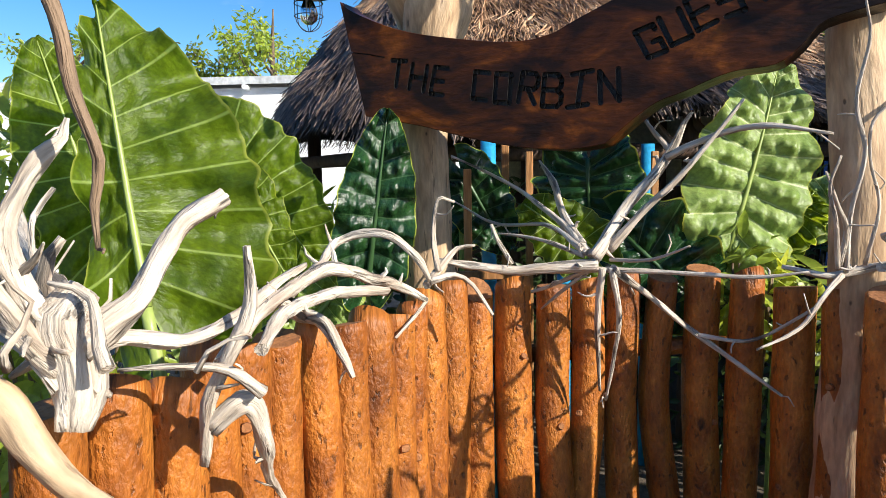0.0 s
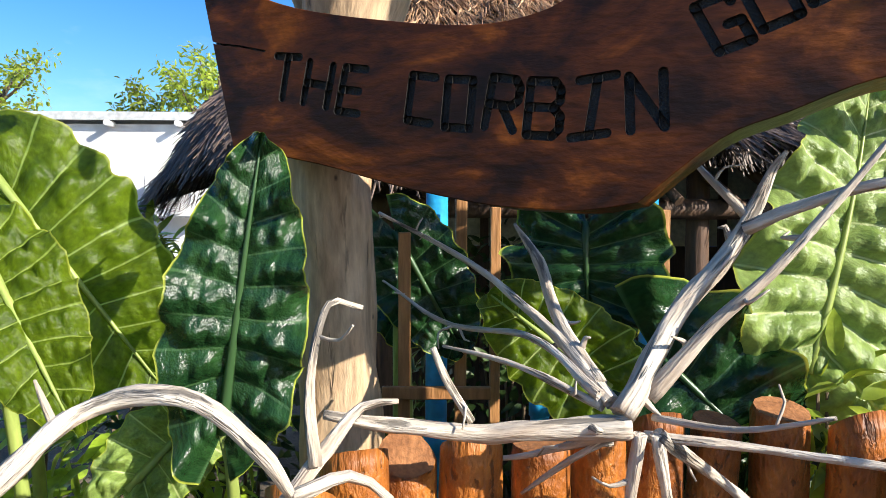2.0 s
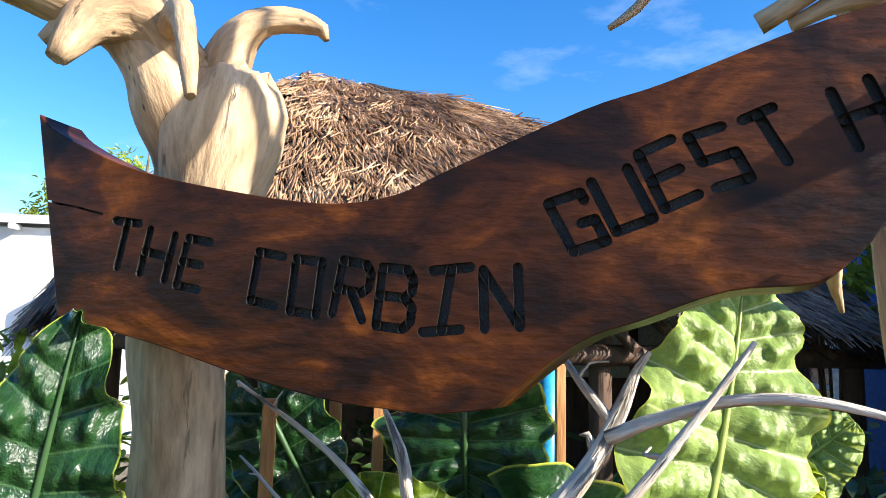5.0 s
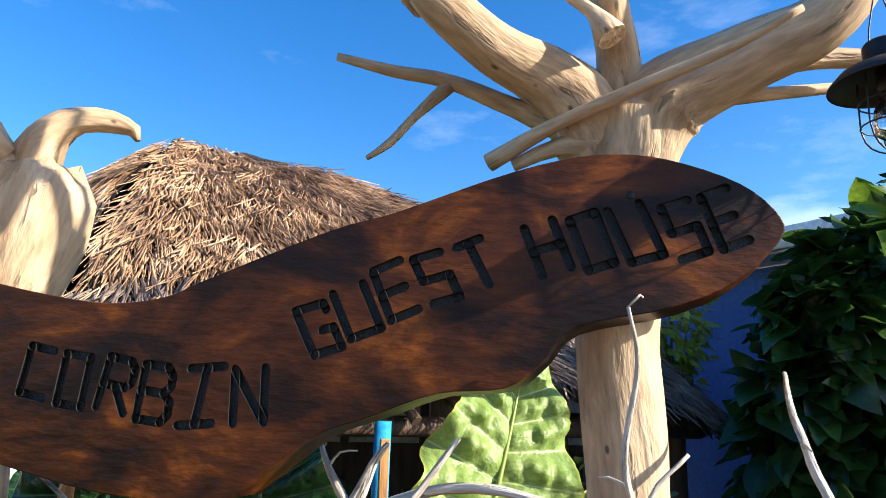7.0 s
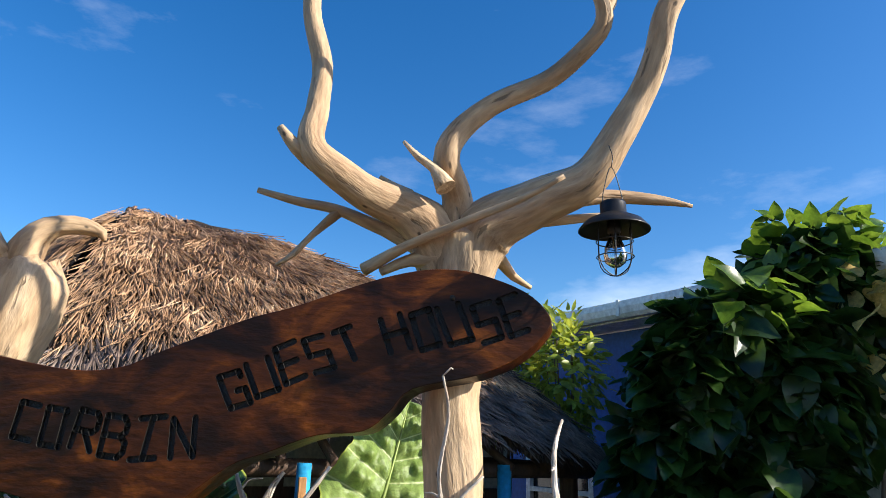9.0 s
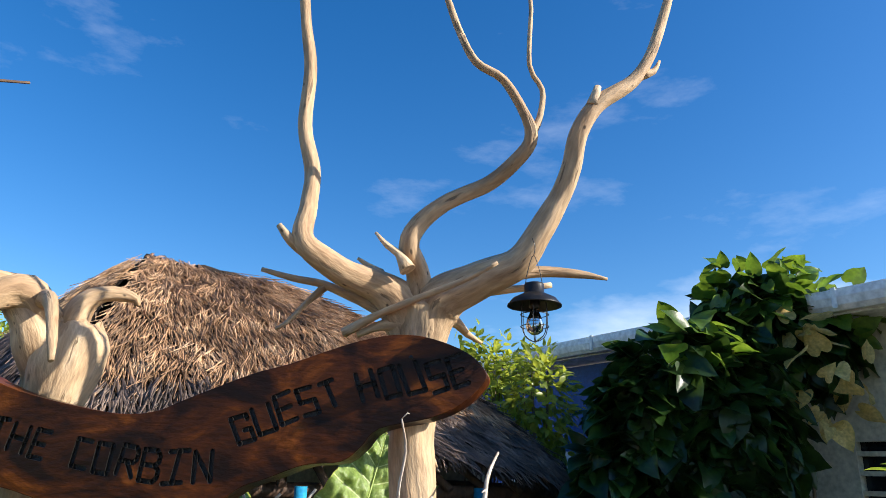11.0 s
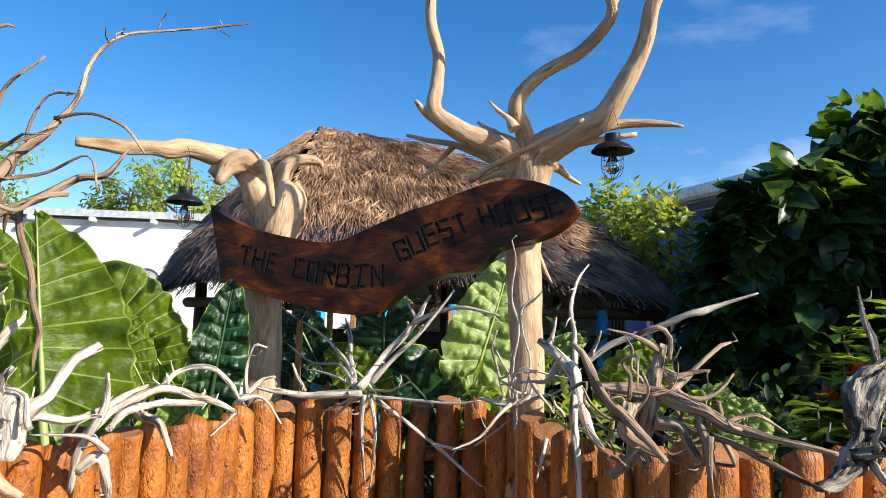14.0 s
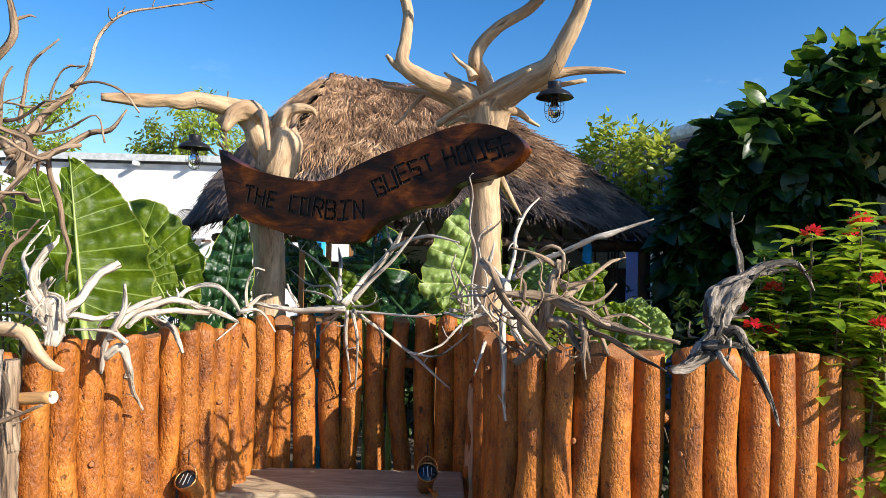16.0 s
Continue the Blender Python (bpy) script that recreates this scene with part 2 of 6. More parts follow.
M_CREAM = material("cream_wall", [(0.3, (0.50, 0.47, 0.34)), (0.7, (0.62, 0.59, 0.45))], (1.5, 1.5, 1.5), 6, 0.85, grain="object", bump=0.1, fine=(30, 30, 30))
M_BLUE = material("blue_wall", [(0.3, (0.02, 0.09, 0.34)), (0.7, (0.03, 0.13, 0.45))], (1.5, 1.5, 1.5), 6, 0.7, grain="object", bump=0.1, fine=(30, 30, 30))
M_PIPE = material("blue_pipe", [(0.3, (0.02, 0.27, 0.52)), (0.7, (0.03, 0.36, 0.64))], (6, 6, 6), 4, 0.4, grain="object", bump=0.03)
M_TIMBER = material("trellis_timber", [(0.3, (0.3, 0.13, 0.04)), (0.7, (0.5, 0.25, 0.09))], (20, 20, 3), 6, 0.6, grain="object", fine=(70, 70, 9))
M_DARKT = material("dark_timber", [(0.3, (0.05, 0.025, 0.015)), (0.7, (0.13, 0.07, 0.04))], (20, 20, 3), 6, 0.7, grain="object", fine=(70, 70, 9))
M_PLANK = material("bench_plank", [(0.3, (0.34, 0.24, 0.14)), (0.7, (0.52, 0.4, 0.26))], (3, 16, 16), 6, 0.6, grain="object", fine=(9, 70, 70))
M_TIN = material("roof_sheet", [(0.3, (0.48, 0.5, 0.5)), (0.7, (0.64, 0.66, 0.66))], (2, 2, 2), 5, 0.45, grain="object", bump=0.1)
M_SOIL = material("sandy_ground", [(0.3, (0.06, 0.045, 0.03)), (0.55, (0.13, 0.10, 0.07)), (0.8, (0.26, 0.21, 0.15))], (1.3, 1.3, 1.3), 9, 0.95, grain="object", bump=0.6, fine=(45, 45, 45))
M_DARKGLASS = material("dark_pane", [(0.3, (0.01, 0.012, 0.015)), (0.7, (0.02, 0.022, 0.026))], (3, 3, 3), 3, 0.08, grain="object", bump=0.0)
M_RED = material("red_petals", [(0.3, (0.55, 0.04, 0.012)), (0.7, (0.72, 0.12, 0.02))], (30, 30, 30), 3, 0.5, grain="object", translucent=0.25, bump=0.05, island=0.3)
M_PINK = material("bract_petals", [(0.3, (0.55, 0.015, 0.05)), (0.7, (0.78, 0.04, 0.09))], (30, 30, 30), 3, 0.5, grain="object", translucent=0.25, bump=0.05, island=0.3)
M_STALK = material("leaf_stalk", [(0.3, (0.22, 0.3, 0.06)), (0.7, (0.36, 0.43, 0.12))], (9, 9, 3), 4, 0.4, bump=0.1)
M_STEM = material("woody_stem", [(0.3, (0.09, 0.06, 0.035)), (0.7, (0.22, 0.16, 0.1))], (20, 20, 5), 5, 0.85, bump=0.5)
L_BIG = leaf_material("ear_leaf", (0.055, 0.105, 0.004), (0.15, 0.22, 0.008), (0.32, 0.42, 0.09), 0.5, 0.44)
L_DARK = leaf_material("ear_leaf_dark", (0.007, 0.03, 0.010), (0.022, 0.07, 0.018), (0.05, 0.11, 0.04), 0.15, 0.24)
L_PALE = leaf_material("ear_leaf_pale", (0.17, 0.26, 0.055), (0.30, 0.40, 0.11), (0.5, 0.57, 0.24), 0.25, 0.42)
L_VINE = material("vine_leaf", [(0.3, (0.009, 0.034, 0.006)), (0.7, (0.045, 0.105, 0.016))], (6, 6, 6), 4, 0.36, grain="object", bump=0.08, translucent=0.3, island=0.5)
L_SHRUB = material("shrub_leaf", [(0.3, (0.13, 0.20, 0.02)), (0.7, (0.33, 0.39, 0.05))], (6, 6, 6), 4, 0.4, grain="object", bump=0.08, translucent=0.35, island=0.5)
L_IXORA = material("ixora_leaf", [(0.3, (0.09, 0.18, 0.012)), (0.7, (0.32, 0.43, 0.04))], (6, 6, 6), 4, 0.3, grain="object", bump=0.08, translucent=0.3, island=0.5)
# lighter copy of the vine leaf; sunlight on the top leaves is in its colour
L_VINE_LIT = material("sunlit_vine_leaf", [(0.3, (0.035, 0.095, 0.008)), (0.7, (0.13, 0.23, 0.022))], (6, 6, 6), 4, 0.36, grain="object", bump=0.08, translucent=0.35, island=0.5)
L_HEDGE = material("hedge_leaf", [(0.3, (0.02, 0.05, 0.012)), (0.7, (0.06, 0.11, 0.022))], (5, 5, 5), 4, 0.45, grain="object", bump=0.08, translucent=0.2, island=0.5)
L_DRY = material("dry_leaf", [(0.3, (0.35, 0.28, 0.06)), (0.7, (0.6, 0.5, 0.2))], (9, 9, 9), 4, 0.6, grain="object", bump=0.2, translucent=0.3, island=0.4)


def glass_material():
    mat = bpy.data.materials.new("clear_glass")
    mat.use_nodes = True
    b = mat.node_tree.nodes["Principled BSDF"]
    b.inputs["Transmission Weight"].default_value, b.inputs["Roughness"].default_value, b.inputs["IOR"].default_value = 1.0, 0.02, 1.3
    return mat


M_GLASS = glass_material()


# ---- modelling helpers ----
class Geo:
    """Collects vertices, faces, a grain vector for each vertex and a material slot for each face."""

    def __init__(self):
        self.v, self.f, self.g, self.m = [], [], [], []

    def mesh(self, name, mats, smooth=True):
        me = bpy.data.meshes.new(name)
        me.from_pydata(self.v, [], self.f)
        if len(self.g) == len(self.v):
            at = me.attributes.new("grain", "FLOAT_VECTOR", "POINT")
            at.data.foreach_set("vector", np.array(self.g, dtype=np.float32).ravel())
        for mt in mats:
            me.materials.append(mt)
        if self.m:
            me.polygons.foreach_set("material_index", np.array(self.m, dtype=np.int32))
        me.polygons.foreach_set("use_smooth", np.array([smooth and len(f) < 5 for f in self.f]))
        me.update()
        return me


def part(name, geo, mats, parent=None, label="", smooth=True):
    if isinstance(mats, bpy.types.Material):
        mats = [mats]
    ob = new(name, geo.mesh(name, mats, smooth))
    if parent:
        ob.parent = parent
    if label:
        tagged(ob, label)
    return ob


def thing(name, label, category, group="", kind="", at=(0, 0, 0)):
    ob = new(name)
    ob.location = at
    ob.empty_display_size = 0.1
    return tagged(ob, label, category, group, kind)


def spline(pts, step):
    """Catmull-Rom through points with radius, resampled about every step metres."""
    p = [np.array(q, dtype=float) for q in pts]
    p = [2 * p[0] - p[1]] + p + [2 * p[-1] - p[-2]]
    out = []
    for i in range(1, len(p) - 2):
        a, b, c, d = p[i - 1:i + 3]
        n = max(1, int(np.linalg.norm(c[:3] - b[:3]) / step))
        for k in range(n):
            t = k / n
            q = 0.5 * (2 * b + (c - a) * t + (2 * a - 5 * b + 4 * c - d) * t * t + (3 * b - a - 3 * c + d) * t ** 3)
            q[3] = b[3] + (c[3] - b[3]) * t
            out.append(q)
    out.append(p[-2])
    return out


def tube(g, pts, seg=10, step=0.025, rough=0.12, seed=0, cap=None, m=0, wander=0.0, freq=9.0, squash=0.0, close=True, flute=0.0):
    """A limb along points (x, y, z, radius), uneven round its axis, with its grain running along it."""
    ring = spline(pts, step)
    s, off = 0.0, Vector((seed * 7.3, seed * 3.1, seed * 5.7))
    prev, side, base = None, None, len(g.v)
    for i, q in enumerate(ring):
        c, r = Vector(q[:3]), max(q[3], 0.0015)
        nxt = Vector(ring[min(i + 1, len(ring) - 1)][:3]) - Vector(ring[max(i - 1, 0)][:3])
        d = nxt.normalized()
        if side is None:
            side = d.orthogonal().normalized()
        side = (side - d * side.dot(d)).normalized()
        up = d.cross(side)
        if prev is not None:
            s += (c - prev).length
        prev = c
        if wander:
            c = c + noise.noise_vector(off + Vector((0, 0, s * 6))) * wander * r
        for k in range(seg):
            a = 2 * math.pi * k / seg
            e = Vector((math.cos(a), math.sin(a), 0))
            w = 1 + rough * 1.6 * noise.noise(off + Vector((e.x * 1.3, e.y * 1.3, s * freq))) + rough * noise.noise(off * 1.7 + Vector((e.x * 3, e.y * 3, s * freq * 0.5)))
            if flute:
                w += flute * (abs(math.sin(1.5 * a + s * 7 + seed + 2 * noise.noise(off + Vector((0, 0, s * 5))))) - 0.6) + flute * 0.5 * noise.noise(off + Vector((e.x * 4, e.y * 4, s * 14)))
            g.v.append(c + (side * e.x * (1 + squash) + up * e.y) * (r * w))
            g.g.append((e.x * r + off.x, e.y * r + off.y, s + off.z))
    n = len(ring)
    for i in range(n - 1):
        for k in range(seg):
            a, b = base + i * seg + k, base + i * seg + (k + 1) % seg
            g.f.append((a, b, b + seg, a + seg))
            g.m.append(m)
    if close:
        g.f.append(tuple(base + k for k in reversed(range(seg))))
        g.f.append(tuple(base + (n - 1) * seg + k for k in range(seg)))
        g.m += [m if cap is None else cap] * 2
    return g


def limb(pts, **kw):
    return tube(Geo(), pts, **kw)


def box(g, lo, hi, m=0, turn=None, bevel=0.0):
    """A box from corner to corner with chamfered upright and level edges; turn is a matrix."""
    bm = bmesh.new()
    bmesh.ops.create_cube(bm, size=1.0)
    c, s = (Vector(lo) + Vector(hi)) / 2, Vector(hi) - Vector(lo)
    bm.transform(Matrix.Translation(c) @ Matrix.Diagonal((*s, 1)))
    if bevel:
        bmesh.ops.bevel(bm, geom=bm.edges[:], offset=min(bevel, min(s) * 0.4), segments=1, affect="EDGES")
    if turn:
        bm.transform(turn)
    base = len(g.v)
    bm.verts.index_update()
    for v in bm.verts:
        g.v.append(v.co.copy())
        g.g.append(tuple(v.co))
    for f in bm.faces:
        g.f.append(tuple(base + v.index for v in f.verts))
        g.m.append(m)
    bm.free()
    return g


def lathe(g, prof, at=(0, 0, 0), seg=24, m=0, turn=None):
    """A turned shape from (radius, height) pairs."""
    base, at = len(g.v), Vector(at)
    for r, z in prof:
        for k in range(seg):
            a = 2 * math.pi * k / seg
            p = Vector((r * math.cos(a), r * math.sin(a), z))
            p = (turn @ p if turn else p) + at
            g.v.append(p)
            g.g.append(tuple(p))
    for i in range(len(prof) - 1):
        for k in range(seg):
            a, b = base + i * seg + k, base + i * seg + (k + 1) % seg
            g.f.append((a, b, b + seg, a + seg))
            g.m.append(m)
    return g


def small_leaf(g, p, d, nrm, ln, wd, m=0, curl=0.25):
    """A folded, drooping leaf of eight vertices."""
    d = d.normalized()
    x = d.cross(nrm).normalized()
    z = x.cross(d)
    b = len(g.v)
    rows = ((0.0, 0.1), (0.16, 0.8), (0.42, 1.0), (0.75, 0.66))
    for t, w in rows:
        for sgn in (-1, 0, 1):
            q = p + d * (ln * t) + x * (sgn * w * wd * 0.5) + z * (abs(sgn) * w * wd * 0.16 - curl * ln * t * t)
            g.v.append(q)
            g.g.append(tuple(q))
    q = p + d * ln - z * curl * ln
    g.v.append(q)
    g.g.append(tuple(q))
    for i in range(3):
        for k in (0, 1):
            a = b + i * 3 + k
            g.f.append((a, a + 1, a + 4, a + 3))
            g.m.append(m)
    g.f += [(b + 9, b + 10, b + 12), (b + 10, b + 11, b + 12)]
    g.m += [m, m]


def foliage(g, count, centre, size, ln, wd, rng, shell=0.55, m=0, droop=0.3, up=0.5, flat=0.0):
    """Leaves over a lumpy mass: centre, half sizes, leaf length and width ranges."""
    c, s = Vector(centre), Vector(size)
    for _ in range(count):
        while True:
            e = Vector((rng.gauss(0, 1), rng.gauss(0, 1), rng.gauss(0, 1)))
            if e.length > 0.01:
                e.normalize()
                break
        lump = 1 + 0.35 * noise.noise(e * 2.3 + c)
        k = (shell + (1 - shell) * rng.random()) * lump
        p = c + Vector((e.x * s.x, e.y * s.y, e.z * s.z)) * k
        d = (e + Vector((rng.uniform(-1, 1), rng.uniform(-1, 1), rng.uniform(-0.6, 0.8) - droop))).normalized()
        nn = (e * (1 - flat) + Vector((rng.uniform(-0.5, 0.5), rng.uniform(-0.5, 0.5), up + flat))).normalized()
        if abs(nn.dot(d)) > 0.95:
            nn = nn.orthogonal()
        small_leaf(g, p, d, nn, rng.uniform(*ln), rng.uniform(*wd), m)


def big_leaf(length, width, rng, veins=9, wave=0.03, cup=0.18, bend=0.16, quilted=1.0, taper=0.75, left=1.0):
    """An arrow-shaped ear leaf along +y from its stalk at the origin, facing +z; rows of the sheet follow its side veins."""
    g = Geo()
    ns, nv = veins * 10, 18
    ph = rng.uniform(0, 6)
    for sgn in (-1, 1):
        base = len(g.v)
        for i in range(ns + 1):
            s = i / ns
            ang = radians(-78 + 132 * s ** 0.55)
            reach = width * 0.5 * (0.95 * (1 - s) ** taper * (0.85 + 1.1 * s))
            y0 = length * s
            for k in range(nv + 1):
                v = k / nv
                x = sgn * math.cos(ang) * reach * v * 1.12 * (left if sgn < 0 else 1.0)
                y = y0 + math.sin(ang) * reach * v * (1.0 if ang > 0 else 0.85)
                y = min(y, length * 1.01)
                q = s * veins
                x *= 1 + 0.05 * v * math.sin(q * 6.283 + ph) * (1 - s) + 0.05 * v * v * noise.noise((q * 2.1, sgn * 3, ph)) + 0.02 * v ** 4 * noise.noise((q * 7, sgn * 3, ph))
                quilt = (0.5 - 0.5 * math.cos(2 * math.pi * q)) ** 0.6 * 0.042 * quilted * math.sin(math.pi * min(1, v * 1.02)) ** 0.7 * (1 - s * 0.6) * (0.75 + 0.9 * noise.noise((q * 1.3, v * 8, ph)))
                rim = wave * v ** 3 * (math.sin(q * 2 * math.pi * 0.5 + ph + sgn) + 0.7 * noise.noise((s * 9 + ph, sgn, v))) + 0.05 * v ** 4 * noise.noise((q * 1.3, sgn * 2, ph)) + 0.022 * v ** 5 * noise.noise((q * 3.4, sgn * 2, ph + 9))
                z = cup * abs(x) * (0.7 + 0.3 * math.sin(ph + s * 3)) + quilt + rim - bend * length * s * s + 0.02 * noise.noise((x * 6, y * 6, ph)) + 0.006 * quilted * noise.noise((x * 38, y * 38, ph)) * min(1, v * 4)
                g.v.append((x, y, z))
                g.g.append((q, v if v > 0.05 else 0.0, sgn + ph))
        w = nv + 1
        for i in range(ns):
            for k in range(nv):
                a = base + i * w + k
                f = (a, a + 1, a + 1 + w, a + w)
                g.f.append(f if sgn > 0 else f[::-1])
                g.m.append(0)
    rib = Geo()
    rs = [(0, length * t, -bend * length * t * t + 0.006, (0.016 if length > 0.85 else 0.011) * (1 - t) + 0.0015) for t in (0, 0.2, 0.4, 0.6, 0.8, 0.98)]
    tube(rib, rs, seg=6, step=0.05, rough=0.02)
    return g, rib


# ---- shapes of the carved letters, driftwood and large leaves ----
LETTERS, BRANCHES, LEAVES = [], {}, []


def letter(*a):
    LETTERS.append(a)


def branch(key, *pts):
    BRANCHES.setdefault(key, []).append(pts)


def ear(*a):
    LEAVES.append(a)


letter("T", (-1.434, 1.904), (-1.38, 1.897), (-1.418, 1.989))
letter("H", (-1.356, 1.889), (-1.302, 1.877), (-1.339, 1.97))
letter("E", (-1.276, 1.867), (-1.23, 1.859), (-1.256, 1.953))
letter("C", (-1.122, 1.841), (-1.074, 1.832), (-1.11, 1.927))
letter("O", (-1.045, 1.824), (-0.995, 1.818), (-1.037, 1.914))
letter("R", (-0.965, 1.821), (-0.911, 1.811), (-0.948, 1.911))
letter("B", (-0.886, 1.802), (-0.827, 1.796), (-0.877, 1.899))
letter("I", (-0.805, 1.793), (-0.742, 1.799), (-0.79, 1.893))
letter("N", (-0.702, 1.801), (-0.646, 1.805), (-0.706, 1.894))
letter("G", (-0.563, 1.923), (-0.513, 1.939), (-0.603, 2.0))
letter("U", (-0.498, 1.953), (-0.444, 1.973), (-0.536, 2.032))
letter("E", (-0.427, 1.987), (-0.379, 2.008), (-0.465, 2.074))
letter("S", (-0.353, 2.017), (-0.306, 2.031), (-0.392, 2.097))
letter("T", (-0.276, 2.045), (-0.235, 2.062), (-0.315, 2.119))
letter("H", (-0.163, 2.07), (-0.114, 2.086), (-0.195, 2.154))
letter("O", (-0.084, 2.079), (-0.04, 2.094), (-0.116, 2.169))
letter("U", (-0.011, 2.094), (0.043, 2.109), (-0.05, 2.185))
letter("S", (0.073, 2.1), (0.117, 2.115), (0.041, 2.19))
letter("E", (0.141, 2.118), (0.184, 2.135), (0.108, 2.21))
branch("bleached_root", (-0.39, 0.76, 1.268, 0.02), (-0.386, 0.77, 1.316, 0.03), (-0.39, 0.78, 1.364, 0.036), (-0.393, 0.78, 1.408, 0.034), (-0.374, 0.79, 1.439, 0.018))
branch("bleached_root", (-0.38, 0.78, 1.379, 0.026), (-0.345, 0.8, 1.4, 0.02), (-0.331, 0.84, 1.419, 0.016), (-0.326, 0.9, 1.465, 0.015), (-0.318, 0.96, 1.51, 0.015), (-0.282, 1.03, 1.55, 0.014))
branch("bleached_root", (-0.393, 0.78, 1.401, 0.024), (-0.423, 0.76, 1.412, 0.017), (-0.437, 0.75, 1.463, 0.014), (-0.443, 0.75, 1.518, 0.013), (-0.428, 0.76, 1.565, 0.011), (-0.407, 0.77, 1.603, 0.011), (-0.383, 0.78, 1.63, 0.006), (-0.382, 0.79, 1.655, 0.003))
branch("bleached_root", (-0.418, 0.79, 1.406, 0.016), (-0.436, 0.8, 1.449, 0.01), (-0.432, 0.81, 1.484, 0.009), (-0.418, 0.82, 1.505, 0.006))
branch("bleached_root", (-0.374, 0.78, 1.364, 0.02), (-0.336, 0.82, 1.369, 0.011), (-0.287, 0.88, 1.353, 0.01), (-0.268, 0.98, 1.354, 0.01), (-0.248, 1.15, 1.384, 0.009), (-0.224, 1.3, 1.406, 0.006))
branch("bleached_root", (-0.39, 0.77, 1.353, 0.022), (-0.408, 0.75, 1.372, 0.014), (-0.431, 0.74, 1.41, 0.012), (-0.454, 0.73, 1.459, 0.01))
branch("bleached_root", (-0.394, 0.76, 1.319, 0.016), (-0.427, 0.76, 1.355, 0.01), (-0.458, 0.76, 1.335, 0.004))
branch("bleached_root", (-0.371, 0.77, 1.309, 0.014), (-0.365, 0.79, 1.31, 0.009), (-0.356, 0.8, 1.299, 0.004))
branch("bleached_root", (-0.374, 0.784, 1.43, 0.013), (-0.513, 0.921, 1.44, 0.011), (-0.693, 1.13, 1.50, 0.01), (-0.833, 1.33, 1.57, 0.008), (-0.862, 1.43, 1.63, 0.007), (-0.847, 1.47, 1.67, 0.005), (-0.836, 1.52, 1.73, 0.003))
branch("bleached_root", (-0.448, 0.819, 1.42, 0.007), (-0.49, 0.866, 1.49, 0.005), (-0.519, 0.915, 1.53, 0.004), (-0.496, 0.931, 1.57, 0.003))
branch("bleached_root", (-0.427, 0.773, 1.35, 0.008), (-0.522, 0.827, 1.37, 0.005), (-0.59, 0.83, 1.37, 0.004))
branch("forked_branch", (-0.301, 0.953, 1.14, 0.00694), (-0.282, 0.944, 1.24, 0.011), (-0.248, 0.947, 1.32, 0.0131), (-0.217, 0.95, 1.39, 0.011), (-0.216, 0.943, 1.48, 0.00592))
branch("forked_branch", (-0.386, 0.874, 1.31, 0.00387), (-0.305, 0.9, 1.31, 0.0049), (-0.243, 0.918, 1.30, 0.00694), (-0.198, 0.938, 1.26, 0.01))
branch("forked_branch", (-0.288, 0.947, 1.20, 0.0141), (-0.232, 0.962, 1.24, 0.0182), (-0.233, 1.03, 1.14, 0.0121), (-0.263, 1.14, 1.04, 0.00899), (-0.275, 1.27, 0.926, 0.00387))
branch("forked_branch", (-0.265, 0.949, 1.30, 0.0121), (-0.244, 1.11, 1.36, 0.0131), (-0.193, 1.33, 1.39, 0.0141), (-0.117, 1.51, 1.35, 0.0141), (-0.062, 1.66, 1.30, 0.0121), (-0.012, 1.71, 1.26, 0.00797))
branch("forked_branch", (-0.241, 1.26, 1.36, 0.0121), (-0.237, 1.46, 1.38, 0.01), (-0.237, 1.67, 1.42, 0.01), (-0.12, 1.67, 1.44, 0.01), (-0.036, 1.68, 1.38, 0.00899), (-0.002, 1.71, 1.31, 0.00694))
branch("forked_branch", (-0.29, 1.32, 1.33, 0.0121), (-0.274, 1.46, 1.27, 0.0162), (-0.216, 1.42, 1.26, 0.0141), (-0.172, 1.37, 1.21, 0.01), (-0.143, 1.35, 1.16, 0.0049))
branch("forked_branch", (-0.207, 0.955, 1.32, 0.011), (-0.205, 1.11, 1.35, 0.0121), (-0.164, 1.31, 1.35, 0.0121), (-0.093, 1.51, 1.32, 0.01))
branch("forked_branch", (-0.014, 1.71, 1.30, 0.011), (0.025, 1.80, 1.34, 0.01), (0.064, 1.85, 1.38, 0.00694), (0.115, 1.85, 1.39, 0.00387))
branch("forked_branch", (-0.002, 1.71, 1.31, 0.00899), (0.061, 1.75, 1.32, 0.00694), (0.111, 1.75, 1.29, 0.00592), (0.163, 1.76, 1.21, 0.00387))
branch("forked_branch", (0.016, 1.76, 1.33, 0.00797), (0.002, 1.80, 1.43, 0.00592), (0.011, 1.89, 1.52, 0.0049), (0.054, 1.94, 1.51, 0.00387))
branch("forked_branch", (-0.012, 1.71, 1.26, 0.00592), (-0.036, 1.67, 1.23, 0.0049), (-0.086, 1.62, 1.18, 0.00387))
branch("star_branch", (0.481, 1.98, 1.32, 0.021), (0.333, 1.99, 1.31, 0.017), (0.226, 2.00, 1.30, 0.014), (0.095, 1.98, 1.32, 0.012), (-0.007, 1.96, 1.34, 0.007))
branch("star_branch", (0.467, 1.98, 1.33, 0.021), (0.568, 2.05, 1.47, 0.017), (0.669, 2.08, 1.59, 0.016), (0.729, 2.10, 1.67, 0.014), (0.761, 2.10, 1.74, 0.007), (0.783, 2.10, 1.77, 0.004))
branch("star_branch", (0.702, 2.08, 1.63, 0.012), (0.835, 1.99, 1.70, 0.009), (0.937, 1.91, 1.71, 0.008), (1.07, 1.83, 1.68, 0.004))
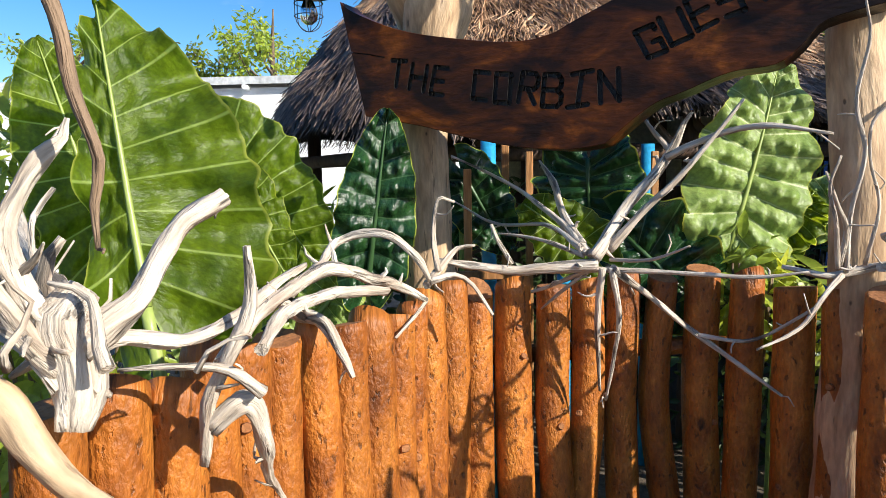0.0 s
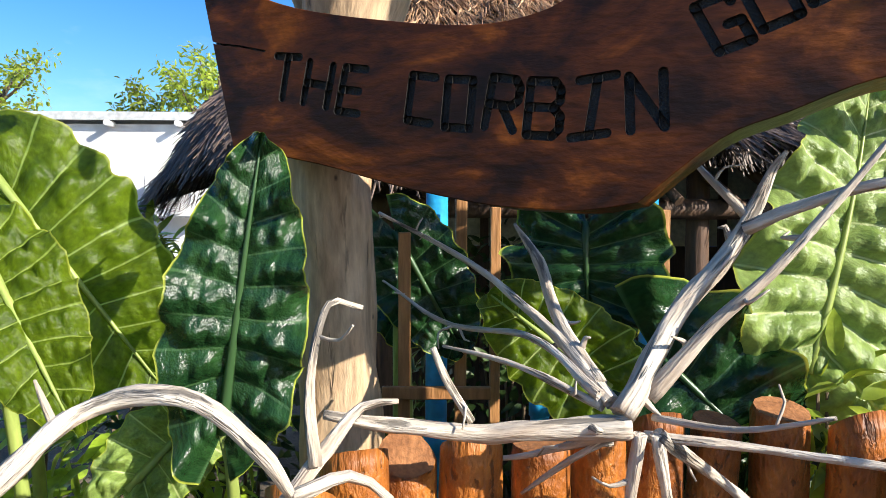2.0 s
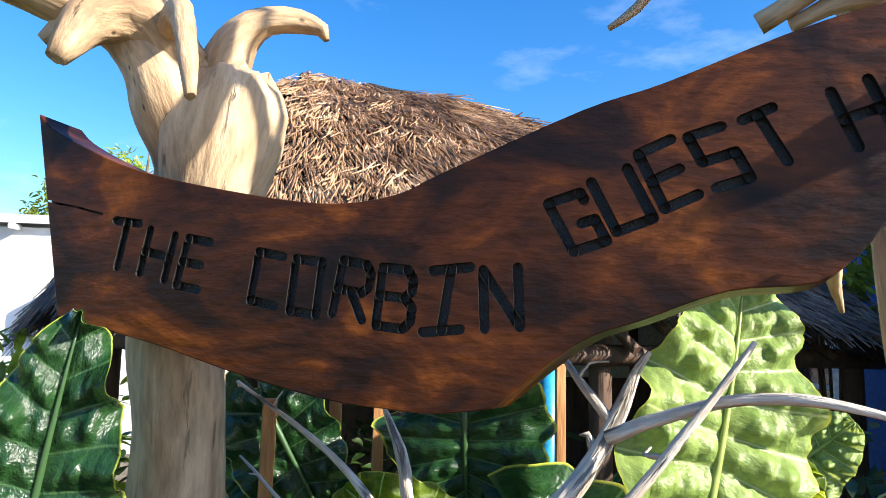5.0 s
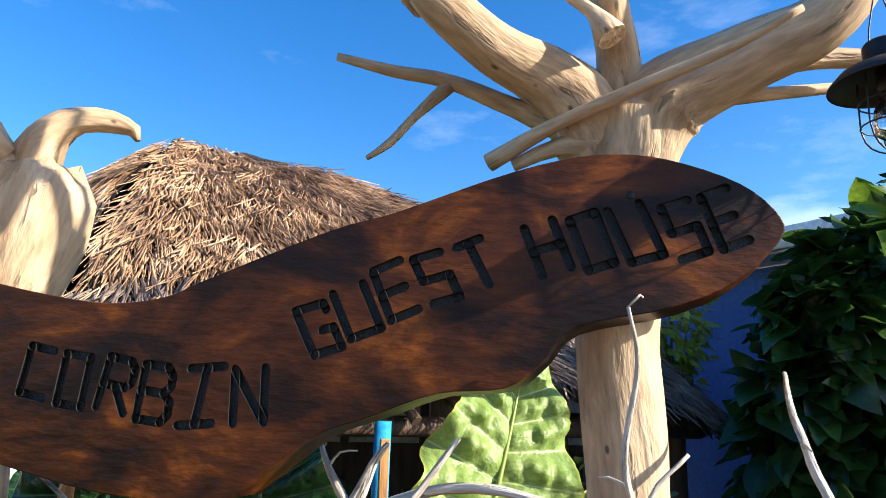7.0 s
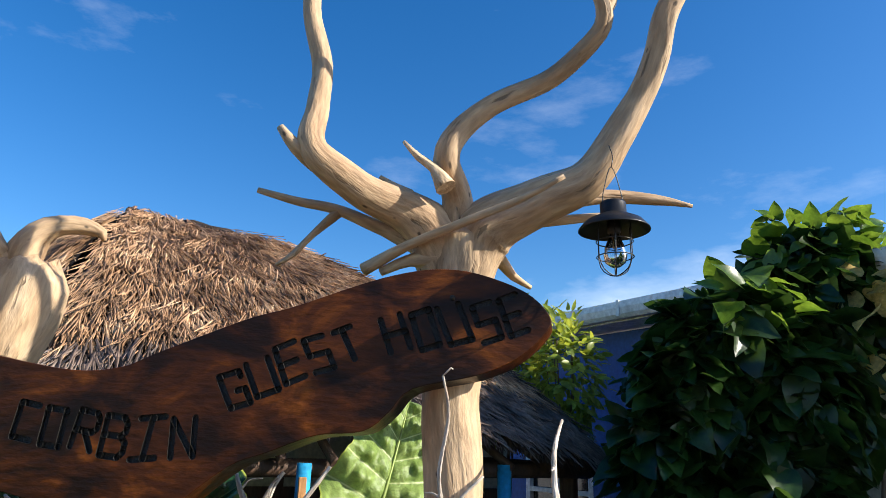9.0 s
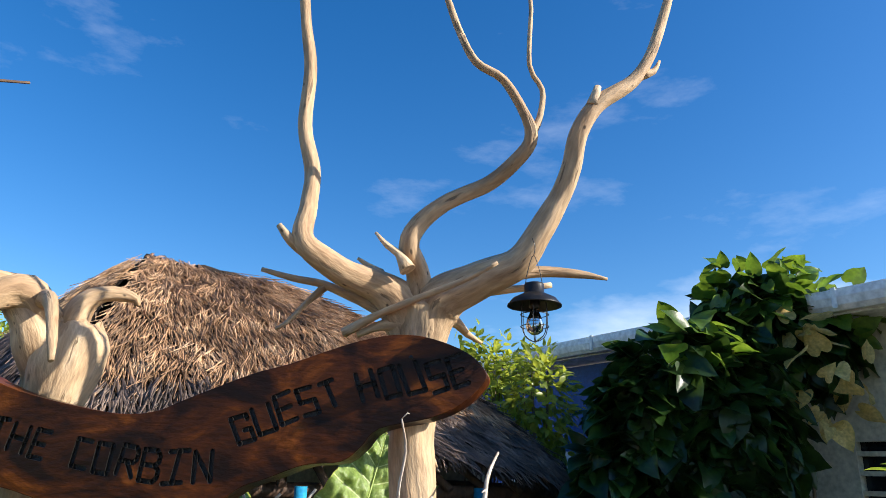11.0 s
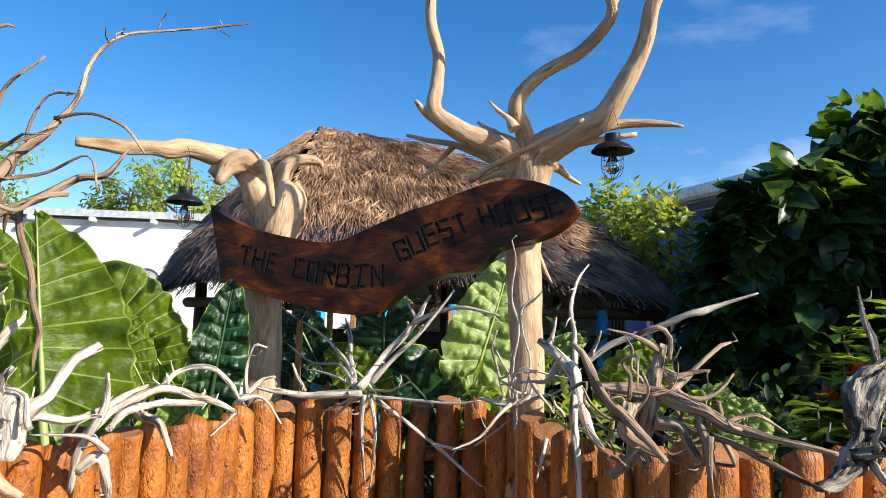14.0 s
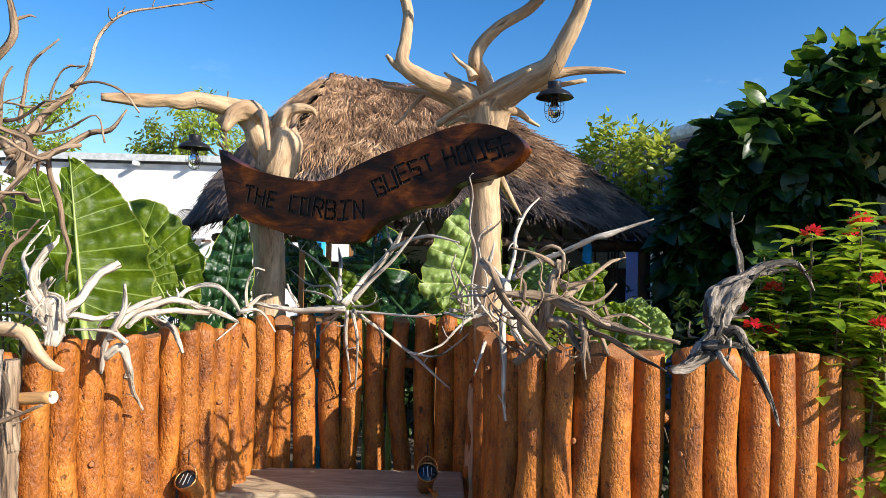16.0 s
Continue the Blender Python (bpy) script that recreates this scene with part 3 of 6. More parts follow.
branch("star_branch", (0.514, 2.00, 1.36, 0.015), (0.623, 2.00, 1.48, 0.011), (0.755, 1.98, 1.62, 0.009), (0.879, 1.95, 1.79, 0.004))
branch("star_branch", (0.718, 2.09, 1.65, 0.01), (0.681, 2.16, 1.72, 0.007), (0.662, 2.24, 1.78, 0.004))
branch("star_branch", (0.452, 2.00, 1.35, 0.014), (0.376, 2.23, 1.45, 0.01), (0.234, 2.43, 1.56, 0.007), (0.02, 2.65, 1.67, 0.004))
branch("star_branch", (0.438, 2.00, 1.36, 0.011), (0.348, 2.23, 1.42, 0.007), (0.187, 2.49, 1.41, 0.006), (0.025, 2.72, 1.49, 0.003))
branch("star_branch", (0.449, 2.03, 1.37, 0.012), (0.408, 2.23, 1.46, 0.012), (0.388, 2.37, 1.56, 0.012), (0.353, 2.51, 1.64, 0.004))
branch("star_branch", (0.439, 2.00, 1.34, 0.009), (0.316, 2.14, 1.38, 0.006), (0.183, 2.29, 1.39, 0.003))
branch("star_branch", (0.491, 1.96, 1.31, 0.011), (0.482, 2.00, 1.13, 0.009), (0.505, 2.07, 0.902, 0.004))
branch("star_branch", (0.517, 1.96, 1.31, 0.011), (0.543, 1.99, 1.13, 0.008), (0.527, 2.09, 0.865, 0.004))
branch("star_branch", (0.5, 1.98, 1.30, 0.01), (0.656, 1.92, 1.30, 0.007), (0.862, 1.82, 1.30, 0.006), (0.988, 1.76, 1.32, 0.003))
branch("star_branch", (0.517, 1.96, 1.31, 0.012), (0.66, 2.04, 1.20, 0.009), (0.818, 2.12, 1.07, 0.009), (0.94, 2.04, 0.982, 0.007), (1.03, 1.98, 0.914, 0.004))
branch("star_branch", (0.818, 2.12, 1.07, 0.007), (0.969, 2.08, 1.06, 0.006), (1.08, 2.02, 1.14, 0.005), (1.16, 1.96, 1.23, 0.003))
branch("star_branch", (0.455, 1.99, 1.30, 0.008), (0.34, 2.10, 1.23, 0.006), (0.189, 2.23, 1.17, 0.003))
branch("star_branch", (0.463, 1.99, 1.30, 0.007), (0.386, 2.05, 1.23, 0.006), (0.322, 2.10, 1.16, 0.003))
branch("star_branch", (0.516, 1.98, 1.33, 0.006), (0.603, 1.88, 1.34, 0.005), (0.684, 1.77, 1.39, 0.003))
branch("star_branch", (0.225, 2.00, 1.32, 0.007), (0.183, 1.99, 1.39, 0.007), (0.162, 1.99, 1.44, 0.005))
branch("post_vines", (1.15, 1.89, 1.30, 0.007), (1.14, 1.86, 1.47, 0.006), (1.16, 1.84, 1.62, 0.006), (1.12, 1.82, 1.77, 0.005), (1.13, 1.79, 1.92, 0.004), (1.11, 1.78, 2.01, 0.003))
branch("post_vines", (1.20, 1.89, 1.32, 0.006), (1.22, 1.87, 1.48, 0.005), (1.18, 1.85, 1.61, 0.004), (1.17, 1.83, 1.71, 0.004), (1.23, 1.81, 1.78, 0.003))
branch("post_vines", (1.10, 1.84, 1.32, 0.007), (1.06, 1.78, 1.45, 0.006), (1.03, 1.76, 1.54, 0.004), (1.05, 1.75, 1.62, 0.003))
branch("post_vines", (1.00, 1.95, 1.31, 0.006), (1.11, 1.91, 1.29, 0.011), (1.21, 1.89, 1.31, 0.012), (1.29, 1.83, 1.34, 0.007))
branch("post_vines", (1.14, 1.89, 1.29, 0.009), (1.07, 1.85, 1.24, 0.007), (0.993, 1.81, 1.16, 0.006), (0.863, 1.77, 1.11, 0.003))
branch("post_vines", (1.13, 1.89, 1.32, 0.009), (1.12, 1.84, 1.42, 0.007), (1.07, 1.80, 1.50, 0.005), (1.03, 1.78, 1.58, 0.003))
branch("white_root", (1.33, 1.20, 1.24, 0.009), (1.29, 1.22, 1.31, 0.016), (1.26, 1.24, 1.41, 0.022), (1.25, 1.27, 1.49, 0.022), (1.20, 1.34, 1.55, 0.019), (1.15, 1.39, 1.59, 0.012))
branch("white_root", (1.25, 1.24, 1.41, 0.016), (1.24, 1.20, 1.30, 0.014), (1.24, 1.17, 1.19, 0.011), (1.24, 1.14, 1.06, 0.007), (1.25, 1.13, 0.95, 0.006))
branch("white_root", (1.26, 1.28, 1.50, 0.012), (1.31, 1.47, 1.61, 0.008), (1.33, 1.61, 1.71, 0.008), (1.39, 1.75, 1.83, 0.007), (1.48, 1.87, 1.92, 0.004))
branch("white_root", (1.28, 1.22, 1.52, 0.012), (1.36, 1.20, 1.59, 0.011), (1.47, 1.15, 1.64, 0.011), (1.59, 1.09, 1.70, 0.011), (1.63, 1.08, 1.71, 0.014), (1.70, 1.07, 1.74, 0.007), (1.81, 1.04, 1.78, 0.003))
branch("white_root", (1.29, 1.20, 1.55, 0.009), (1.31, 1.18, 1.60, 0.006), (1.32, 1.17, 1.64, 0.003))
branch("white_root", (1.18, 1.37, 1.56, 0.012), (1.20, 1.36, 1.63, 0.006), (1.21, 1.36, 1.68, 0.003))
branch("white_root", (1.22, 1.33, 1.53, 0.012), (1.18, 1.35, 1.45, 0.009), (1.12, 1.40, 1.44, 0.005), (1.02, 1.46, 1.42, 0.003))
branch("white_root", (1.28, 1.20, 1.31, 0.012), (1.30, 1.15, 1.28, 0.007), (1.31, 1.10, 1.26, 0.003))
branch("white_root", (1.18, 1.36, 1.24, 0.009), (1.16, 1.33, 1.19, 0.007), (1.13, 1.30, 1.10, 0.003))
branch("tangled_root", (1.25, 0.845, 1.23, 0.012), (1.31, 0.838, 1.29, 0.019), (1.35, 0.83, 1.38, 0.024), (1.36, 0.822, 1.46, 0.026), (1.38, 0.836, 1.53, 0.021), (1.41, 0.849, 1.61, 0.012))
branch("tangled_root", (1.12, 0.824, 1.61, 0.006), (1.15, 0.804, 1.58, 0.011), (1.20, 0.77, 1.47, 0.014), (1.26, 0.732, 1.40, 0.015), (1.35, 0.695, 1.30, 0.009))
branch("tangled_root", (1.20, 0.85, 1.48, 0.01), (1.34, 0.823, 1.48, 0.017), (1.41, 0.78, 1.46, 0.021), (1.47, 0.738, 1.44, 0.019), (1.53, 0.698, 1.40, 0.015), (1.61, 0.635, 1.38, 0.011), (1.75, 0.57, 1.35, 0.006))
branch("tangled_root", (1.41, 0.806, 1.39, 0.014), (1.48, 0.764, 1.37, 0.011), (1.55, 0.701, 1.35, 0.01), (1.63, 0.62, 1.30, 0.009), (1.69, 0.519, 1.27, 0.003))
branch("tangled_root", (1.39, 0.832, 1.59, 0.012), (1.31, 0.813, 1.63, 0.007), (1.22, 0.796, 1.65, 0.003))
branch("tangled_root", (1.42, 0.839, 1.47, 0.014), (1.51, 0.869, 1.54, 0.009), (1.61, 0.899, 1.61, 0.006), (1.64, 0.897, 1.62, 0.003))
branch("tangled_root", (1.41, 0.817, 1.51, 0.01), (1.48, 0.812, 1.53, 0.007), (1.53, 0.808, 1.54, 0.003))
branch("tangled_root", (1.31, 0.833, 1.63, 0.006), (1.37, 0.808, 1.66, 0.008), (1.41, 0.808, 1.63, 0.007), (1.41, 0.813, 1.56, 0.006))
branch("tangled_root", (1.47, 0.758, 1.44, 0.012), (1.47, 0.723, 1.37, 0.014), (1.48, 0.708, 1.30, 0.012), (1.49, 0.701, 1.26, 0.006))
branch("tangled_root", (1.47, 0.684, 1.37, 0.01), (1.46, 0.67, 1.28, 0.007), (1.47, 0.665, 1.21, 0.003))
branch("tangled_root", (1.36, 0.788, 1.39, 0.019), (1.42, 0.766, 1.38, 0.016), (1.44, 0.748, 1.33, 0.012), (1.47, 0.729, 1.29, 0.005))
branch("tangled_root", (1.40, 0.835, 1.54, 0.009), (1.45, 0.837, 1.47, 0.007), (1.51, 0.836, 1.45, 0.007), (1.57, 0.831, 1.48, 0.006), (1.61, 0.825, 1.53, 0.003))
branch("tangled_root", (1.28, 0.788, 1.44, 0.019), (1.26, 0.774, 1.37, 0.021), (1.31, 0.754, 1.33, 0.012), (1.40, 0.733, 1.29, 0.004))
branch("tangled_root", (1.52, 0.698, 1.41, 0.007), (1.61, 0.712, 1.43, 0.005), (1.70, 0.711, 1.38, 0.003))
branch("grey_root", (1.75, 0.66, 1.25, 0.012), (1.838, 0.69, 1.275, 0.024), (1.916, 0.73, 1.349, 0.036), (1.961, 0.76, 1.436, 0.044), (2.002, 0.79, 1.505, 0.036), (2.086, 0.82, 1.562, 0.022), (2.171, 0.85, 1.609, 0.015), (2.259, 0.86, 1.619, 0.01), (2.312, 0.86, 1.581, 0.006), (2.345, 0.86, 1.519, 0.003))
branch("grey_root", (2.068, 0.84, 1.545, 0.014), (2.067, 0.86, 1.627, 0.011), (2.054, 0.88, 1.71, 0.008), (2.054, 0.9, 1.803, 0.003))
branch("grey_root", (1.926, 0.72, 1.361, 0.026), (1.985, 0.7, 1.384, 0.02), (2.012, 0.68, 1.339, 0.015), (2.037, 0.66, 1.266, 0.013), (2.082, 0.65, 1.174, 0.009), (2.118, 0.65, 1.07, 0.003))
branch("grey_root", (1.913, 0.74, 1.417, 0.022), (1.937, 0.77, 1.495, 0.026), (2.006, 0.8, 1.535, 0.022), (2.115, 0.84, 1.587, 0.014))
branch("grey_root", (1.92, 0.68, 1.317, 0.012), (1.955, 0.67, 1.262, 0.008), (1.991, 0.67, 1.215, 0.003))
branch("grey_root", (1.962, 0.74, 1.428, 0.01), (2.012, 0.72, 1.431, 0.007), (2.051, 0.72, 1.461, 0.004))
branch("grey_root", (1.87, 0.7, 1.323, 0.018), (1.958, 0.68, 1.334, 0.012), (2.021, 0.67, 1.329, 0.007))
branch("grey_root", (2.136, 0.84, 1.577, 0.01), (2.208, 0.86, 1.589, 0.007), (2.25, 0.86, 1.594, 0.004))
branch("drift_screen", (-0.346, 0.511, 0.973, 0.018), (-0.379, 0.506, 1.12, 0.016), (-0.425, 0.501, 1.26, 0.013), (-0.445, 0.515, 1.43, 0.014), (-0.468, 0.528, 1.59, 0.013), (-0.489, 0.532, 1.76, 0.012), (-0.496, 0.535, 1.94, 0.012), (-0.507, 0.529, 2.09, 0.012), (-0.493, 0.525, 2.17, 0.012))
branch("drift_screen", (-0.498, 0.526, 2.16, 0.012), (-0.433, 0.522, 2.22, 0.012), (-0.39, 0.518, 2.28, 0.013), (-0.396, 0.515, 2.37, 0.01), (-0.428, 0.512, 2.45, 0.007))
branch("drift_screen", (-0.417, 0.534, 1.92, 0.018), (-0.382, 0.572, 1.96, 0.02), (-0.352, 0.617, 2.04, 0.012), (-0.301, 0.663, 2.12, 0.01), (-0.279, 0.758, 2.24, 0.007), (-0.288, 0.852, 2.39, 0.006), (-0.246, 0.947, 2.50, 0.005), (-0.161, 1.04, 2.56, 0.004), (-0.06, 1.12, 2.61, 0.004), (0.069, 1.18, 2.66, 0.003))
branch("drift_screen", (-0.294, 0.681, 2.16, 0.005), (-0.196, 0.659, 2.17, 0.004), (-0.107, 0.658, 2.14, 0.004), (-0.051, 0.659, 2.07, 0.003))
branch("drift_screen", (-0.372, 0.574, 1.88, 0.016), (-0.341, 0.593, 1.90, 0.012), (-0.28, 0.62, 1.94, 0.011), (-0.218, 0.666, 2.00, 0.01), (-0.152, 0.664, 2.01, 0.008), (-0.093, 0.66, 2.08, 0.003))
branch("drift_screen", (-0.36, 0.68, 1.93, 0.009), (-0.365, 0.7, 1.86, 0.0085), (-0.335, 0.71, 1.76, 0.0085), (-0.33, 0.72, 1.68, 0.008), (-0.31, 0.73, 1.6, 0.007), (-0.325, 0.74, 1.55, 0.006), (-0.33, 0.75, 1.495, 0.003))
branch("drift_screen", (-0.396, 0.57, 2.01, 0.007), (-0.378, 0.566, 2.10, 0.006), (-0.355, 0.561, 2.20, 0.005), (-0.268, 0.556, 2.28, 0.003))
branch("drift_screen", (-0.435, 0.532, 1.97, 0.01), (-0.429, 0.528, 2.07, 0.007), (-0.419, 0.525, 2.14, 0.005), (-0.391, 0.522, 2.18, 0.003))
branch("drift_screen", (-0.553, 0.531, 2.06, 0.005), (-0.433, 0.548, 2.07, 0.004), (-0.343, 0.566, 2.06, 0.004), (-0.236, 0.582, 2.11, 0.003))
branch("drift_screen", (-0.398, 0.537, 1.84, 0.018), (-0.362, 0.552, 1.93, 0.024), (-0.417, 0.534, 1.91, 0.018))
branch("drift_screen", (-0.465, 0.523, 1.72, 0.008), (-0.413, 0.539, 1.78, 0.008), (-0.36, 0.555, 1.86, 0.011), (-0.34, 0.572, 1.93, 0.006))
branch("drift_screen", (-0.432, 0.495, 1.42, 0.008), (-0.385, 0.506, 1.59, 0.007), (-0.354, 0.534, 1.64, 0.005), (-0.299, 0.53, 1.70, 0.003))
branch("drift_screen", (-0.358, 0.57, 1.97, 0.005), (-0.268, 0.607, 2.00, 0.004), (-0.176, 0.623, 2.05, 0.003), (-0.147, 0.626, 1.96, 0.003))
branch("drift_screen", (-0.332, 0.625, 2.08, 0.004), (-0.325, 0.623, 2.13, 0.004), (-0.284, 0.619, 2.20, 0.003), (-0.215, 0.617, 2.21, 0.003))
branch("drift_screen", (-0.428, 0.501, 1.27, 0.008), (-0.346, 0.462, 1.19, 0.011), (-0.322, 0.449, 1.01, 0.01))
branch("drift_screen", (-0.413, 0.485, 1.15, 0.018), (-0.446, 0.483, 1.21, 0.018), (-0.494, 0.484, 1.23, 0.018))
branch("drift_screen", (-0.469, 0.461, 1.03, 0.008), (-0.355, 0.447, 1.08, 0.008), (-0.215, 0.431, 1.14, 0.004))
branch("horn", (-0.596, 0.744, 1.32, 0.026), (-0.532, 0.74, 1.325, 0.026), (-0.467, 0.738, 1.305, 0.025), (-0.415, 0.73, 1.25, 0.021), (-0.36, 0.72, 1.21, 0.016), (-0.312, 0.719, 1.19, 0.007))
branch("right_limb", (1.2, 1.98, 2.22, 0.06), (1.15, 1.97, 2.4, 0.09), (1.043, 1.95, 2.481, 0.062), (0.888, 1.9, 2.516, 0.048), (0.762, 1.86, 2.589, 0.036), (0.767, 1.89, 2.722, 0.031), (0.777, 1.93, 2.878, 0.029), (0.731, 1.95, 3.078, 0.027), (0.731, 1.97, 3.322, 0.025), (0.698, 1.99, 3.558, 0.022), (0.666, 2, 3.827, 0.02))
branch("right_limb", (1.22, 1.96, 2.26, 0.06), (1.2, 1.945, 2.42, 0.062), (1.185, 1.925, 2.53, 0.046), (1.129, 1.86, 2.613, 0.038), (1.158, 1.84, 2.697, 0.034), (1.239, 1.8, 2.773, 0.03), (1.39, 1.72, 2.853, 0.028), (1.471, 1.64, 2.933, 0.026), (1.492, 1.6, 2.998, 0.025), (1.453, 1.58, 3.079, 0.018), (1.369, 1.56, 3.177, 0.016), (1.266, 1.56, 3.224, 0.015), (1.207, 1.56, 3.327, 0.013), (1.163, 1.56, 3.444, 0.012), (1.121, 1.56, 3.57, 0.008))
branch("right_limb", (1.492, 1.6, 2.998, 0.018), (1.523, 1.59, 3.068, 0.012), (1.531, 1.58, 3.179, 0.01), (1.478, 1.57, 3.263, 0.009), (1.482, 1.56, 3.501, 0.008), (1.471, 1.56, 3.585, 0.006))
branch("right_limb", (1.22, 1.95, 2.26, 0.06), (1.27, 1.91, 2.43, 0.09), (1.376, 1.82, 2.498, 0.07), (1.491, 1.73, 2.558, 0.056), (1.554, 1.67, 2.659, 0.045), (1.608, 1.62, 2.782, 0.039), (1.634, 1.57, 2.887, 0.036), (1.645, 1.53, 3.006, 0.033), (1.707, 1.5, 3.113, 0.03), (1.838, 1.48, 3.218, 0.026), (1.908, 1.46, 3.326, 0.022), (1.978, 1.45, 3.517, 0.019), (2.02, 1.44, 3.656, 0.016))
branch("right_limb", (1.689, 1.5, 3.097, 0.028), (1.707, 1.49, 3.178, 0.013))
branch("right_limb", (1.875, 1.475, 3.251, 0.02), (1.932, 1.47, 3.278, 0.012), (1.954, 1.46, 3.323, 0.005))
branch("right_limb", (0.672, 1.87, 2.64, 0.01), (0.717, 1.87, 2.59, 0.018), (0.779, 1.90, 2.57, 0.032))
branch("right_limb", (1.42, 1.88, 2.54, 0.035), (1.62, 1.87, 2.58, 0.023), (1.79, 1.83, 2.58, 0.018), (1.89, 1.79, 2.56, 0.006))
branch("right_limb", (1.37, 1.97, 2.49, 0.02), (1.72, 1.92, 2.55, 0.011))
branch("right_limb", (1.12, 1.97, 2.39, 0.04), (0.995, 2.01, 2.44, 0.02), (0.862, 2.04, 2.49, 0.015), (0.754, 2.07, 2.51, 0.013), (0.639, 2.10, 2.54, 0.009))
branch("right_limb", (0.873, 2.04, 2.49, 0.016), (0.799, 2.05, 2.41, 0.009), (0.751, 2.06, 2.35, 0.009), (0.709, 2.08, 2.32, 0.005))
branch("right_limb", (1.39, 1.66, 2.53, 0.006), (1.29, 1.74, 2.475, 0.010), (1.18, 1.82, 2.43, 0.012), (1.05, 1.92, 2.375, 0.014), (0.943, 2.015, 2.316, 0.019))
branch("right_limb", (1.17, 1.93, 2.36, 0.04), (1.06, 1.96, 2.34, 0.017), (0.99, 2.0, 2.31, 0.012))
branch("right_limb", (1.12, 1.83, 2.52, 0.03), (1.09, 1.85, 2.58, 0.014), (1.05, 1.86, 2.61, 0.011), (1.01, 1.88, 2.66, 0.005))
branch("right_limb", (1.05, 1.95, 2.53, 0.02), (1.01, 1.97, 2.56, 0.011), (0.972, 1.99, 2.59, 0.006))
branch("right_limb", (1.31, 1.99, 2.41, 0.03), (1.40, 2.09, 2.40, 0.02), (1.45, 2.12, 2.37, 0.014), (1.51, 2.12, 2.34, 0.007))
branch("right_limb", (1.24, 2.02, 2.12, 0.028), (1.33, 2.35, 2.05, 0.024), (1.40, 2.48, 1.96, 0.02), (1.47, 2.55, 1.87, 0.006))
branch("left_trunk", (-0.054, 2.49, 1.13, 0.105), (-0.064, 2.49, 1.53, 0.088), (-0.091, 2.50, 1.65, 0.09), (-0.084, 2.50, 1.96, 0.09), (-0.035, 2.48, 2.12, 0.104), (-0.035, 2.48, 2.27, 0.117), (0.034, 2.45, 2.35, 0.081))
branch("left_limb", (-0.04, 2.54, 1.88, 0.06), (-0.07, 2.53, 2.12, 0.1), (-0.12, 2.51, 2.30, 0.096), (-0.2, 2.49, 2.42, 0.078), (-0.323, 2.45, 2.475, 0.06), (-0.468, 2.37, 2.485, 0.047), (-0.56, 2.33, 2.465, 0.046), (-0.622, 2.30, 2.465, 0.039), (-0.778, 2.23, 2.455, 0.037), (-0.943, 2.17, 2.45, 0.022))
branch("left_limb", (-0.1, 2.50, 2.36, 0.06), (-0.19, 2.44, 2.44, 0.064), (-0.27, 2.39, 2.41, 0.05), (-0.315, 2.36, 2.31, 0.02))
branch("left_limb", (-0.18, 2.48, 2.40, 0.05), (-0.29, 2.45, 2.44, 0.044), (-0.375, 2.44, 2.37, 0.022))
branch("left_limb", (-0.14, 2.46, 2.42, 0.035), (-0.07, 2.30, 2.40, 0.027), (-0.025, 2.19, 2.31, 0.02), (0.0, 2.14, 2.24, 0.018), (0.018, 2.10, 2.16, 0.009))
branch("left_limb", (-0.02, 2.54, 2.2, 0.05), (-0.02, 2.51, 2.36, 0.056), (0.015, 2.49, 2.44, 0.042), (0.07, 2.48, 2.475, 0.03), (0.135, 2.48, 2.482, 0.025), (0.189, 2.48, 2.465, 0.016), (0.2, 2.48, 2.44, 0.006))
ear("under", (-0.672, 1.53, 1.28), (-0.812, 1.62, 2.03), (0.3, -0.95, 0.08), .72)
ear("big", (-0.99, 1.95, 1.33), (-1.12, 1.88, 2.01), (0.47, -0.88, 0.0), .36)
ear("big", (-0.877, 2.51, 1.76), (-0.469, 2.47, 1.26), (0.42, -0.907, 0.032), .46)
ear("dark", (-0.26, 2.26, 1.22), (-0.165, 2.16, 1.79), (0.3, -0.93, 0.2), .29)
ear("dark", (0.562, 2.68, 1.65), (0.554, 2.63, 1.36), (-0.253, -0.96, 0.118), .44)
ear("pale", (1.03, 2.46, 1.30), (1.25, 2.49, 1.99), (0.25, -0.92, 0.25), .46)
ear("dark", (0.051, 2.83, 1.62), (0.241, 2.79, 1.28), (-0.011, -0.99, 0.14), .30)
ear("big", (0.54, 2.35, 1.29), (0.293, 2.34, 1.49), (-0.171, -0.979, 0.112), .26)
ear("dark", (0.677, 2.50, 1.35), (0.954, 2.38, 1.08), (-0.266, -0.954, 0.137), .46)
ear("big", (1.33, 3.02, 1.17), (1.52, 2.94, 1.48), (-0.496, -0.863, 0.096), .30)
ear("big", (-0.78, 2.3, 1.62), (-0.5, 2.13, 1.29), (0.506, -0.859, 0.074), .26)
ear("pale", (-0.474, 2.31, 1.08), (-0.297, 2.43, 1.29), (0.299, -0.928, 0.221), .22)
ear("big", (1.65, 2.03, 1.31), (1.79, 1.89, 1.56), (-0.351, -0.933, 0.079), .26)
ear("pale", (1.86, 1.22, 1.23), (1.86, 1.25, 1.41), (-0.434, -0.893, 0.118), .2)
ear("pale", (1.90, 1.51, 1.30), (1.85, 1.50, 1.42), (-0.405, -0.909, 0.095), .2)
ear("big", (1.72, 1.30, 1.22), (1.78, 1.30, 1.41), (-0.262, -0.959, 0.103), .26)
ear("big", (1.60, 1.60, 1.34), (1.69, 1.60, 1.54), (-0.21, -0.976, 0.057), .26)
